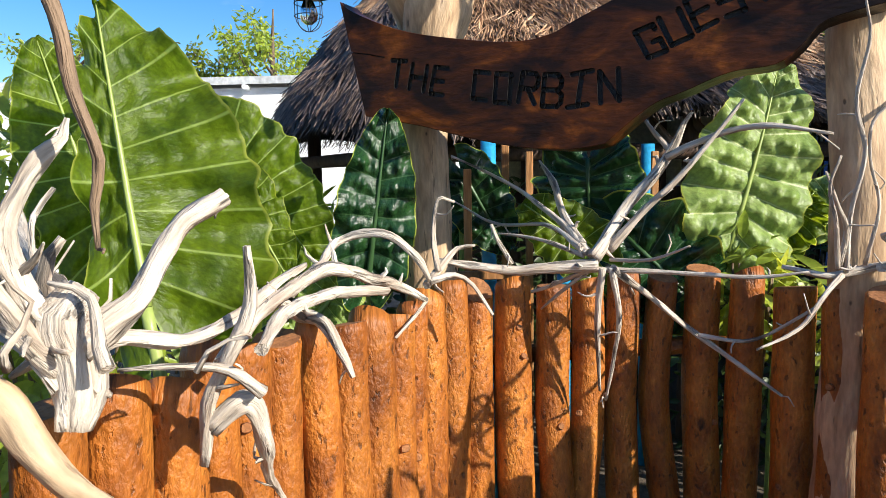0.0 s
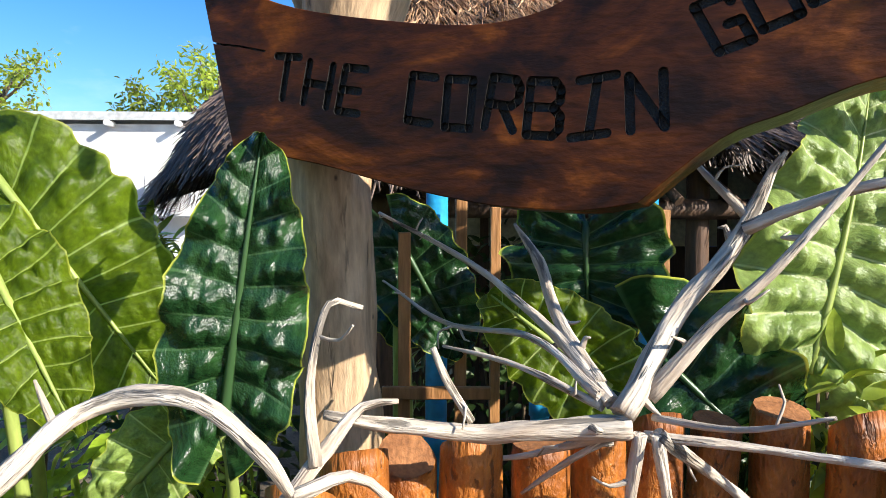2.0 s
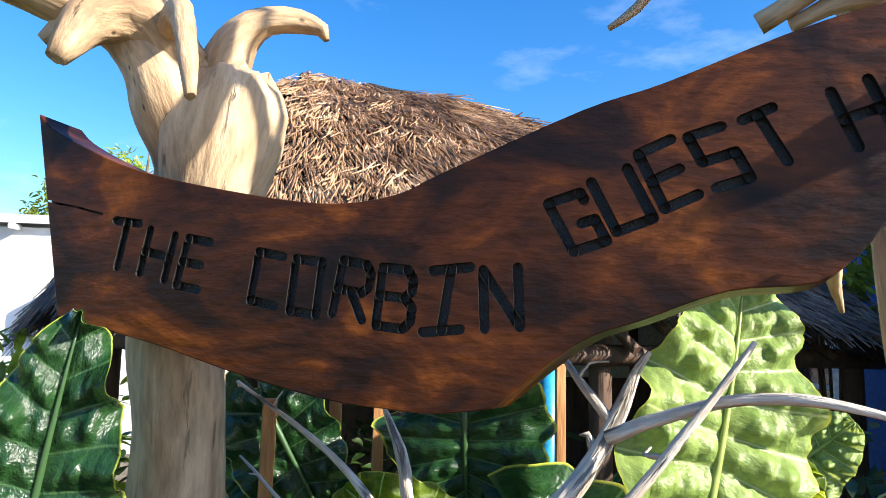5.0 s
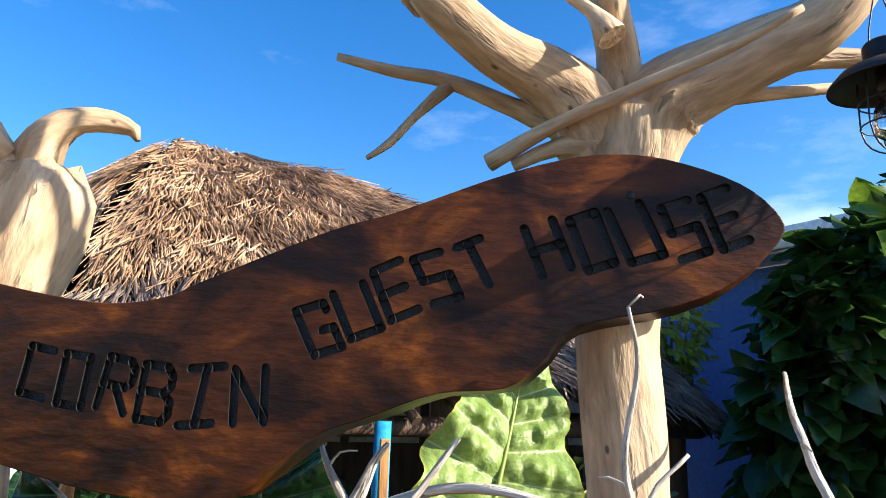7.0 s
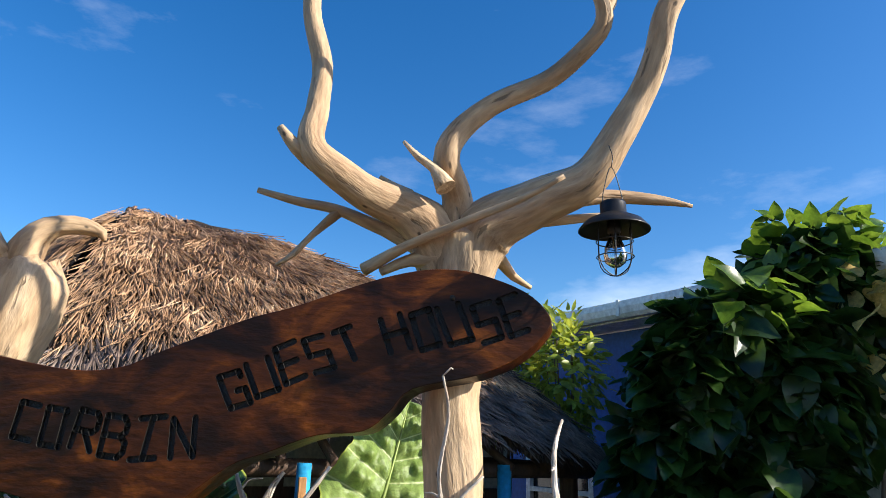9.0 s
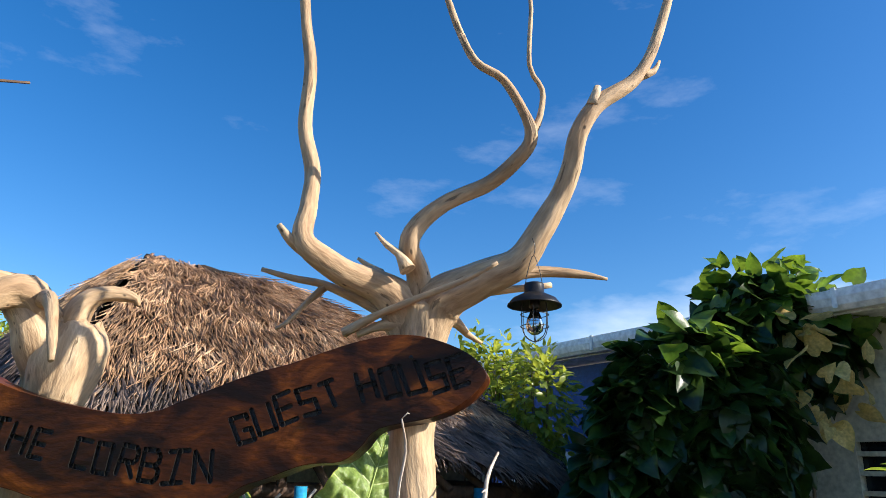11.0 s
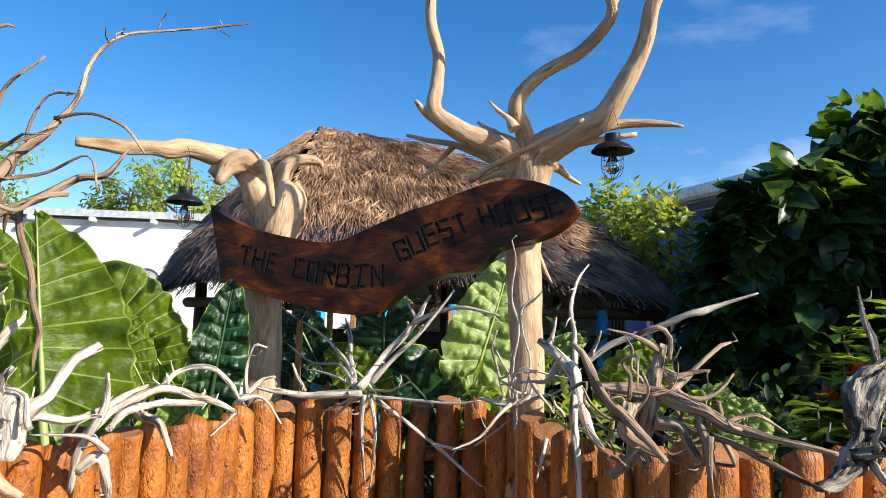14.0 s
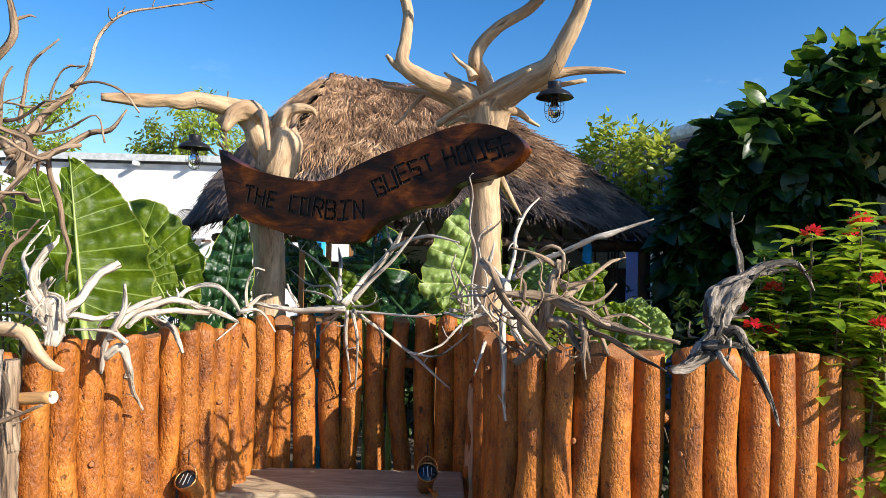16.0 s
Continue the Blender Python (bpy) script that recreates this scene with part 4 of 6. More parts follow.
ear("pale", (1.53, 3.01, 1.35), (1.71, 2.85, 1.56), (-0.516, -0.844, 0.145), .26)
ear("dark", (0.084, 3.02, 1.35), (-0.087, 3.05, 1.63), (0.197, -0.97, 0.144), .28)
ear("big", (1.37, 2.83, 1.36), (1.46, 2.74, 1.50), (-0.527, -0.848, 0.06), .3)


# ---- ground and buildings ----
rng = random.Random(4)
g = Geo()
N = 60
ext = [-1500, -400, -100, -40] + [-20 + 40 * i / N for i in range(N + 1)] + [40, 100, 400, 1500]
for yy in ext:
    for xx in ext:
        near = abs(xx) < 20 and abs(yy) < 20
        g.v.append((xx, yy, 0.025 * noise.noise((xx * 0.9, yy * 0.9, 0)) if near else 0.0))
W = len(ext)
for j in range(W - 1):
    for i in range(W - 1):
        a = j * W + i
        g.f.append((a, a + 1, a + 1 + W, a + W))
ground = part("ground", g, M_SOIL)
tagged(ground, "sandy earth ground with scattered litter", "ground", kind="structure")

# white house behind the garden
house = thing("white_house", "long white rendered house with low sheet-metal roof", "house", at=(-0.4, 11.25, 0))


def at_house(lo, hi, name, mat, label="", bevel=0.0, parent=None):
    return part(name, box(Geo(), lo, hi, bevel=bevel), mat, parent or house, label, smooth=False)


at_house((-5.35, 0.0, 0), (2.5, 0.25, 3.18), "wall", M_WHITE)
at_house((-12, 0.0, 2.6), (-5.35, 0.25, 3.18), "wall", M_WHITE)
at_house((-12, 0.0, 0), (-5.35, 0.25, 0.7), "wall", M_WHITE)
at_house((-12, 0.0, 0.7), (-7.4, 0.25, 2.6), "wall", M_WHITE)
at_house((-12, 4.5, 0), (2.5, 4.7, 3.18), "wall", M_WHITE)
at_house((-7.4, 0.12, 0.7), (-5.35, 0.16, 2.6), "window", M_DARKGLASS, "dark window opening")
at_house((-5.62, -0.05, 2.6), (-5.0, -0.003, 2.66), "lintel", M_TRIM)
at_house((-12.2, -0.14, 3.25), (2.7, 5.0, 3.33), "roof", M_TIN)
at_house((-12.2, -0.16, 3.22), (2.7, -0.142, 3.345), "fascia", M_TIN, "grey metal roof edge")
for i in range(13):
    x = -11.7 + 1.05 * i
    part("rafter_end", limb([(x, -0.235, 3.17, 0.045), (x, -0.1, 3.17, 0.045), (x, -0.005, 3.17, 0.045)], seg=10, rough=0.03), M_TRIM, house)
part("drain_pipe", limb([(-4.62, -0.03, 2.4, 0.02), (-4.62, -0.03, 0.3, 0.02)], seg=8, rough=0), M_TRIM, house)

ac = thing("air_conditioner", "white outdoor air-conditioning unit on the white wall", "air conditioner", at=(-3.7, 10.95, 1.76))
part("casing", box(Geo(), (-0.4, -0.16, 0), (0.4, 0.16, 0.62), bevel=0.02), M_TRIM, ac, smooth=False)
part("fan_rim", lathe(Geo(), [(0.25, 0), (0.27, 0.01), (0.27, 0.025), (0.25, 0.025)], (0.05, -0.16, 0.31), 28, turn=Matrix.Rotation(radians(90), 3, "X")), M_TRIM, ac)
for i in range(9):
    part("grille_ring", lathe(Geo(), [(0.03 + 0.025 * i, 0.012), (0.037 + 0.025 * i, 0.016), (0.037 + 0.025 * i, 0.012)], (0.05, -0.162, 0.31), 24,
                              turn=Matrix.Rotation(radians(90), 3, "X")), M_DARKT, ac)
for i in range(12):
    part("side_louvre", box(Geo(), (-0.413, -0.13, 0.06 + 0.042 * i), (-0.402, 0.13, 0.08 + 0.042 * i)), M_DARKT, ac, smooth=False)
part("bracket", box(Geo(), (-0.35, -0.1, -0.05), (-0.3, 0.297, -0.003)), M_DARKT, ac, smooth=False)
part("bracket", box(Geo(), (0.3, -0.1, -0.05), (0.35, 0.297, -0.003)), M_DARKT, ac, smooth=False)

# blue and cream house beside the vine; its long side runs along its own y
side_turn = pose(4.1, 4.6, 0, 0, 0, 15.5)
side_house = thing("blue_house", "blue and cream house with white gutter and low metal roof", "house")
side_house.matrix_world = side_turn


def at_side(lo, hi, name, mat, label="", bevel=0.0):
    return part(name, box(Geo(), lo, hi, bevel=bevel), mat, side_house, label, smooth=False)


at_side((0.0, -0.6, 0), (0.2, 1.15, 2.85), "wall", M_BLUE, "deep blue rendered wall")
at_side((0.0, 2.05, 0), (0.2, 5.2, 2.85), "wall", M_BLUE, "deep blue rendered wall")
at_side((0.0, 1.15, 2.05), (0.2, 2.05, 2.85), "wall", M_BLUE, "deep blue rendered wall")
at_side((0.0, 1.15, 0), (0.2, 2.05, 0.9), "wall", M_BLUE, "deep blue rendered wall")
at_side((0.05, 1.15, 0.9), (0.08, 2.05, 2.05), "pane", M_DARKGLASS)
for lo, hi in (((0.0, 1.15, 0.9), (0.045, 1.21, 2.05)), ((0.0, 1.99, 0.9), (0.045, 2.05, 2.05)), ((0.0, 1.21, 1.99), (0.045, 1.99, 2.05)),
               ((0.0, 1.21, 0.9), (0.045, 1.99, 0.96)), ((0.0, 1.21, 1.45), (0.045, 1.99, 1.49)), ((0.0, 1.58, 0.96), (0.04, 1.62, 1.45)), ((0.0, 1.58, 1.49), (0.04, 1.62, 1.99))):
    at_side(lo, hi, "window_bar", M_TRIM)
at_side((-0.01, -2.9, 0), (0.2, -2.3, 2.85), "wall", M_CREAM, "cream rendered wall")
at_side((-0.01, -1.5, 0), (0.2, -0.603, 2.85), "wall", M_CREAM, "cream rendered wall")
at_side((-0.01, -2.3, 2.1), (0.2, -1.5, 2.85), "wall", M_CREAM, "cream rendered wall")
at_side((-0.01, -2.3, 0), (0.2, -1.5, 1.5), "wall", M_CREAM, "cream rendered wall")
at_side((0.06, -2.3, 1.5), (0.09, -1.5, 2.1), "pane", M_DARKGLASS)
for k in range(5):
    at_side((0.0, -2.3, 1.53 + 0.12 * k), (0.055, -1.5, 1.56 + 0.12 * k), "window_slat", M_CREAM)
at_side((-0.35, -3.1, 2.98), (3.5, 5.4, 3.03), "roof", M_TIN)
for k in range(33):
    at_side((-0.30, -3.0 + 0.25 * k, 3.034), (3.5, -2.97 + 0.25 * k, 3.042), "roof_rib", M_TIN)
at_side((-0.34, -3.0, 2.86), (-0.003, 5.3, 2.975), "soffit", M_TRIM)
gut = Geo()
prof = [(-0.36, 3.0), (-0.45, 3.0), (-0.455, 2.95), (-0.44, 2.9), (-0.41, 2.87), (-0.36, 2.87)]
for yy in (-3.1, 5.4):
    for x, z in prof:
        gut.v.append((x, yy, z))
for k in range(5):
    gut.f.append((k, k + 1, k + 7, k + 6))
gut.f += [(5, 0, 6, 11), (0, 1, 2, 3, 4, 5), (11, 10, 9, 8, 7, 6)]
part("gutter", gut, M_TRIM, side_house, "white roof gutter", smooth=False)
for k in range(8):
    at_side((-0.463, -2.8 + k * 1.05, 2.88), (-0.457, -2.77 + k * 1.05, 3.01), "gutter_clip", M_TRIM)

# ---- thatched hut ----
hut = thing("thatched_hut", "open garden hut with weathered grey-brown thatched hip roof", "hut")
A, B = Vector((-0.15, 5.17, 3.41)), Vector((1.05, 5.15, 3.26))
C0, C1, C2 = Vector((-1.5, 4.9, 1.74)), Vector((-0.26, 3.36, 1.80)), Vector((2.9, 3.95, 1.75))
C3, C4 = Vector((2.6, 7.2, 1.75)), Vector((-0.7, 7.2, 1.75))
faces = [(A, A, C1, C0), (A, B, C2, C1), (B, B, C3, C2), (B, A, C4, C3), (A, A, C0, C4)]


def roof_point(q, u, v):
    """u across, v down the slope; a soft sag below and a rounded head."""
    a, b, c, d = q
    top, bot = a.lerp(b, u), d.lerp(c, u)
    p = top.lerp(bot, v)
    nrm = (bot - top).cross(c - d).normalized()
    if nrm.z < 0:
        nrm = -nrm
    p = p + nrm * (0.10 * math.sin(math.pi * v) - 0.03 * (1 - v) ** 5 + 0.035 * noise.noise(p * 2.2))
    edge = 4 * u * (1 - u)
    return p + nrm * (0.03 * edge * v) + Vector((0, 0, 0.2 * edge * v * v)), nrm


bed, straw, reed = Geo(), Geo(), Geo()
for q in faces:
    b = len(bed.v)
    for j in range(15):
        for i in range(15):
            p, nn = roof_point(q, i / 14, j / 14)
            bed.v.append(p)
    for j in range(14):
        for i in range(14):
            a = b + j * 15 + i
            bed.f.append((a, a + 15, a + 16, a + 1))
    area = ((q[2] - q[3]).length + (q[1] - q[0]).length) / 2 * (q[3] - q[0]).length
    seen = q[2] is C1 or q[3] is C1 or q[3] is C2
    for _ in range(int(area * (2700 if seen else 250))):
        v = math.sqrt(rng.random()) if (q[0] - q[1]).length < 0.1 else rng.random() ** 0.85
        u = rng.random()
        p, nn = roof_point(q, u, v)
        p2, _n = roof_point(q, u, min(v + 0.02, 1.05))
        down = (p2 - p).normalized()
        sidev = down.cross(nn).normalized()
        sway = 0.55 * noise.noise(p * 7) + rng.gauss(0, 0.24)
        d = (down + sidev * sway + nn * rng.uniform(0.0, 0.16)).normalized()
        old = v > (0.78 if q[0] is not q[1] else 0.46) + 0.05 * noise.noise(p * 5)
        sw = reed if old else straw
        ln, wd = rng.uniform(0.07, 0.24), rng.uniform(0.0024, 0.0058) * (1.35 if old else 1)
        x = d.cross(nn).normalized() * wd
        p = p + nn * rng.uniform(0.002, 0.05)
        k = len(sw.v)
        bendy = nn * rng.uniform(-0.02, 0.012) + sidev * rng.gauss(0, 0.012)
        for t, w in ((0, 1), (0.5, 1), (1, 0.5)):
            c = p + d * ln * t + bendy * (t * t)
            sw.v += [c - x * w, c + nn * wd * 0.7, c + x * w]
        sw.f += [(k, k + 1, k + 4, k + 3), (k + 1, k + 2, k + 5, k + 4), (k + 3, k + 4, k + 7, k + 6), (k + 4, k + 5, k + 8, k + 7)]
# ragged fringe hanging at the eaves, in two thick layers
fringe = Geo()
for a, b, cnt in ((C0, C1, 1600), (C1, C2, 2600), (C2, C3, 300), (C4, C0, 150)):
    for _ in range(cnt):
        u = rng.random()
        p = a.lerp(b, u)
        out = (b - a).cross(Vector((0, 0, 1))).normalized()
        p = p + Vector((0, 0, 0.2 * 4 * u * (1 - u) + rng.uniform(-0.03, 0.04))) + out * rng.uniform(-0.1, 0.02)
        d = (out * rng.uniform(0.3, 0.8) + Vector((0, 0, -1)) + (b - a).normalized() * rng.gauss(0, 0.25)).normalized()
        ln, wd = rng.uniform(0.03, 0.1), rng.uniform(0.003, 0.007)
        x = (b - a).normalized() * wd
        k = len(fringe.v)
        fringe.v += [p - x, p + x, p + d * ln + x * 0.5, p + d * ln - x * 0.5]
        fringe.f.append((k, k + 1, k + 2, k + 3))
part("roof", bed, M_THATCHB, hut, "thick bed of old thatch, coloured dark as shade between straws")
tagged(part("straw", straw, M_THATCH, hut, "loose weathered straw", smooth=False), kind="stuff")
tagged(part("reed_skirt", reed, M_REED, hut, "dark weathered reeds", smooth=False), kind="stuff")
tagged(part("eave_fringe", fringe, M_REED, hut, "ragged straw fringe", smooth=False), kind="stuff")
cap = [(A.x - 0.02, A.y + 0.02, A.z - 0.12, 0.1), (0.45, 5.16, A.z - 0.19, 0.1), (B.x, B.y, B.z - 0.13, 0.1)]
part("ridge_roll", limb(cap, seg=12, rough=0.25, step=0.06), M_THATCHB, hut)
for p in ((-0.05, 3.75), (1.35, 3.95), (2.75, 4.2), (-1.1, 5.0), (2.3, 6.7), (-0.5, 6.7)):
    part("post", limb([(p[0], p[1], 0, 0.055), (p[0], p[1], 1.95, 0.05)], seg=10, rough=0.06, step=0.2), M_DARKT, hut)
for a, b in (((-1.2, 4.95), (-0.12, 3.62)), ((-0.12, 3.62), (2.85, 4.12)), ((2.85, 4.12), (2.45, 6.9))):
    part("eave_beam", limb([(*a, 1.72, 0.045), (*b, 1.72, 0.045)], seg=8, rough=0.08, step=0.3), M_DARKT, hut)
for k in range(12):
    u = (k + 0.5) / 12
    b0, t0 = C1.lerp(C2, u), A.lerp(B, u)
    part("rafter", limb([(*(b0 + Vector((0, 0.1, -0.03))), 0.025), (*(t0 + Vector((0, 0, -0.16))), 0.025)], seg=6, rough=0.05, step=0.4), M_DARKT, hut)
part("back_wall", box(Geo(), (0.2, 6.0, 1.5), (3.1, 6.08, 2.1)), M_CREAM, hut, "cream board wall inside", smooth=False)
# added dark sheet: stands for the deep shade under the hut roof
part("wainscot", box(Geo(), (-0.6, 5.99, 0), (3.1, 6.08, 1.497)), M_DARKT, hut, "dark panel standing in for the shaded hut interior", smooth=False)
for k in range(4):
    part("wall_batten", box(Geo(), (0.5 + 0.6 * k, 5.965, 0), (0.56 + 0.6 * k, 5.997, 2.1)), M_DARKT, hut, smooth=False)
for p, r in (((0.17, 2.95), 0.033), ((0.55, 3.35), 0.035), ((1.02, 3.6), 0.035), ((2.2, 3.95), 0.04)):
    pp = thing("blue_pipe", "upright bright blue plastic pipe post", "pipe", "blue pipe posts", at=(*p, 0))
    part("pipe_body", limb([(0, 0, 0, r), (0, 0, 1.75, r)], seg=16, rough=0.0, step=0.5), M_PIPE, pp)
    part("collar", limb([(0, 0, 0.95, r + 0.006), (0, 0, 1.02, r + 0.006)], seg=16, rough=0.0, step=0.2), M_PIPE, pp)

# timber trellis behind the gap in the fence
trellis = thing("trellis", "slender orange-brown timber trellis tied with rails", "trellis", at=(0, 0, 0))
for x, y, h in ((0.08, 2.78, 1.62), (0.24, 2.86, 1.72), (0.36, 3.1, 1.7), (0.98, 3.3, 1.7)):
    part("upright", box(Geo(), (x - 0.017, y - 0.012, 0), (x + 0.017, y + 0.012, h), bevel=0.003), M_TIMBER, trellis, smooth=False)
for z in (1.16, 0.8):
    part("rail", box(Geo(), (0.02, 2.745, z), (0.32, 2.765, z + 0.035), bevel=0.003), M_TIMBER, trellis, smooth=False)

# ---- log fence with bay ----
LOGS = [(-0.70, 0.60), (-0.63, 0.69), (-0.57, 0.78), (-0.50, 0.88), (-0.455, 0.99), (-0.405, 1.08), (-0.40, 1.23), (-0.38, 1.35), (-0.33, 1.43), (-0.26, 1.50), (-0.20, 1.57), (-0.15, 1.64),
        (-0.095, 1.70), (-0.06, 1.80), (-0.03, 1.91), (0.03, 2.05), (0.115, 2.13), (0.235, 2.16), (0.37, 2.18), (0.49, 2.23), (0.62, 2.28), (0.76, 2.31), (0.90, 2.32),
        (1.03, 2.27), (1.13, 2.14), (1.19, 1.98), (1.22, 1.80), (1.25, 1.62), (1.27, 1.45), (1.30, 1.28), (1.35, 1.12), (1.46, 1.08), (1.59, 1.10), (1.70, 1.08), (1.83, 1.13),
        (1.97, 1.08), (2.14, 1.15), (2.29, 1.2), (2.42, 1.23), (2.54, 1.26), (2.65, 1.28), (2.76, 1.3), (2.87, 1.33), (2.98, 1.36), (3.1, 1.4)]
fence = thing("log_fence", "fence of upright orange-stained logs bending round a bay", "fence")
for i, (x, y) in enumerate(LOGS):
    r = rng.uniform(0.045, 0.062) if i < 16 else rng.uniform(0.052, 0.064) if i < 24 else rng.uniform(0.055, 0.069)
    h = 1.235 + rng.uniform(-0.018, 0.02)
    lx, ly = rng.gauss(0.012 if i < 8 else 0, 0.026), rng.gauss(0, 0.012)
    gl = limb([(x + lx * 1.5, y + ly, -0.15, r * 1.06), (x + lx, y, 0.35, r * 1.03), (x + rng.gauss(0, 0.007), y, 0.8, r), (x, y + rng.gauss(0, 0.006), h - 0.012, r * 0.97), (x, y, h, r * 0.93)],
              seg=16, step=0.05, rough=0.05, seed=i + 1, cap=1, freq=4)
    tilt = Vector((rng.gauss(0, 0.14), rng.gauss(-0.24, 0.08)))
    top = len(gl.v) - 16
    for k in range(top, len(gl.v)):
        gl.v[k] = gl.v[k] + Vector((0, 0, (gl.v[k].x - x) * tilt.x + (gl.v[k].y - y) * tilt.y))
    lg = part("log", gl, [M_LOG, M_CUT], fence)
    for _ in range(rng.choice((0, 1, 1, 2))):
        a, kz = rng.uniform(-2.6, -0.5), rng.uniform(0.55, 1.15)
        c = Vector((x + lx * 0.4 + math.cos(a) * r * 0.9, y + math.sin(a) * r * 0.9, kz))
        part("knot", limb([(*c, 0.013), (*(c + Vector((math.cos(a), math.sin(a), 0.3)) * 0.011), 0.009)], seg=8, rough=0.2, seed=i), M_CUT, lg)
for pts in ([(0.0, 2.17, 0.98, 0.03), (0.5, 2.32, 0.97, 0.032), (1.05, 2.37, 0.98, 0.03)], [(-0.55, 1.02, 0.95, 0.03), (-0.32, 1.53, 0.96, 0.03), (-0.04, 1.97, 0.96, 0.03)],
            [(1.38, 1.19, 0.96, 0.03), (2.1, 1.24, 0.96, 0.03), (3.1, 1.5, 0.96, 0.03)], [(1.3, 2.05, 0.96, 0.03), (1.39, 1.25, 0.96, 0.03)], [(0.0, 2.17, 0.3, 0.03), (0.5, 2.32, 0.3, 0.032), (1.05, 2.37, 0.3, 0.03)]):
    part("rail", limb(pts, seg=12, rough=0.05, step=0.06), M_LOG, fence, "horizontal log rail")

# ---- carved sign ----
S0 = Matrix(((0.931, 0.365, 0, 1.154), (-0.365, 0.931, 0, 1.818), (0, 0, 1, 0), (0, 0, 0, 1)))
OUT = [(-1.626, 2.212), (-1.59, 2.18), (-1.507, 2.137), (-1.374, 2.084), (-1.187, 2.041), (-0.993, 2.011), (-0.865, 2.021), (-0.774, 2.059), (-0.55, 2.15), (-0.428, 2.185), (-0.253, 2.248),
       (-0.144, 2.279), (-0.048, 2.292), (0.054, 2.281), (0.175, 2.235), (0.238, 2.174), (0.23, 2.13), (0.156, 2.062), (0.053, 2.017), (-0.106, 1.981), (-0.163, 1.922), (-0.225, 1.876), (-0.341, 1.863),
       (-0.46, 1.819), (-0.558, 1.781), (-0.688, 1.677), (-0.78, 1.664), (-0.873, 1.668), (-0.969, 1.677), (-1.115, 1.707), (-1.193, 1.727), (-1.299, 1.756), (-1.386, 1.775), (-1.532, 1.805)]
SHARP = {0, 25, 33}
ring = []
for i, p in enumerate(OUT):
    a, b, c, d = OUT[i - 1], p, OUT[(i + 1) % len(OUT)], OUT[(i + 2) % len(OUT)]
    j = (i + 1) % len(OUT)
    a = b if i in SHARP else a
    d = c if j in SHARP else d
    for k in range(4):
        t = k / 4
        ring.append(tuple(0.5 * (2 * b[q] + (c[q] - a[q]) * t + (2 * a[q] - 5 * b[q] + 4 * c[q] - d[q]) * t * t + (3 * b[q] - a[q] - 3 * c[q] + d[q]) * t ** 3) for q in (0, 1)))
bm = bmesh.new()
TH = 0.10
front = [bm.verts.new((u, 0, z)) for u, z in ring]
back = [bm.verts.new((u + 0.012, TH, z - 0.004)) for u, z in ring]
n = len(ring)
bm.faces.new(front)
bm.faces.new(back[::-1])
for i in range(n):
    bm.faces.new((front[(i + 1) % n], front[i], back[i], back[(i + 1) % n]))
bmesh.ops.recalc_face_normals(bm, faces=bm.faces[:])
sm = bpy.data.meshes.new("sign_board")
bm.to_mesh(sm)
bm.free()
sm.materials.append(M_SIGN)
sm.materials.append(M_CHAR)
board = new("sign_board", sm)
bev = board.modifiers.new("bevel", "BEVEL")
bev.width, bev.segments, bev.angle_limit = 0.006, 2, radians(50)

# strokes of each letter in a unit box
GLYPH = {
    "T": [[(0, 1), (1, 1)], [(0.5, 1), (0.5, 0)]], "H": [[(0, 0), (0, 1)], [(1, 0), (1, 1)], [(0, 0.5), (1, 0.5)]],
    "E": [[(1, 1), (0, 1), (0, 0), (1, 0)], [(0, 0.5), (0.85, 0.5)]], "C": [[(1, 1), (0, 1), (0, 0), (1, 0)]],
    "O": [[(0, 0), (0, 1), (1, 1), (1, 0), (0, 0)]], "R": [[(0, 0), (0, 1), (0.8, 1), (1, 0.85), (1, 0.6), (0.8, 0.47), (0, 0.47)], [(0.45, 0.47), (1, 0)]],
    "B": [[(0, 0), (0, 1), (0.75, 1), (0.95, 0.85), (0.95, 0.65), (0.75, 0.52), (0, 0.52)], [(0.75, 0.52), (1, 0.38), (1, 0.14), (0.8, 0), (0, 0)]],
    "I": [[(0, 1), (1, 1)], [(0.5, 1), (0.5, 0)], [(0, 0), (1, 0)]], "N": [[(0, 0), (0, 1), (1, 0), (1, 1)]],
    "G": [[(1, 0.85), (1, 1), (0, 1), (0, 0), (1, 0), (1, 0.45), (0.6, 0.45)]], "U": [[(0, 1), (0, 0), (1, 0), (1, 1)]],
    "S": [[(1, 1), (0, 1), (0, 0.5), (1, 0.5), (1, 0), (0, 0)]],
}
cut = bmesh.new()
DEEP = 0.010


def groove(p, q, k, SW=0.0085):
    """A round-ended slot along the face from p to q."""
    d = Vector((q[0] - p[0], q[1] - p[1]))
    ang = math.atan2(d.y, d.x)
    pts = []
    for e, a0 in ((p, ang + math.pi / 2), (q, ang - math.pi / 2)):
        for s in range(6):
            a = a0 + math.pi * s / 5
            pts.append((e[0] + math.cos(a) * SW, e[1] + math.sin(a) * SW))
    f = [cut.verts.new((x, -0.02, z)) for x, z in pts]
    b = [cut.verts.new((x * 1.0, DEEP + 0.0004 * k, z)) for x, z in pts]
    m = len(pts)
    cut.faces.new(f)
    cut.faces.new(b[::-1])
    for i in range(m):
        cut.faces.new((f[(i + 1) % m], f[i], b[i], b[(i + 1) % m]))


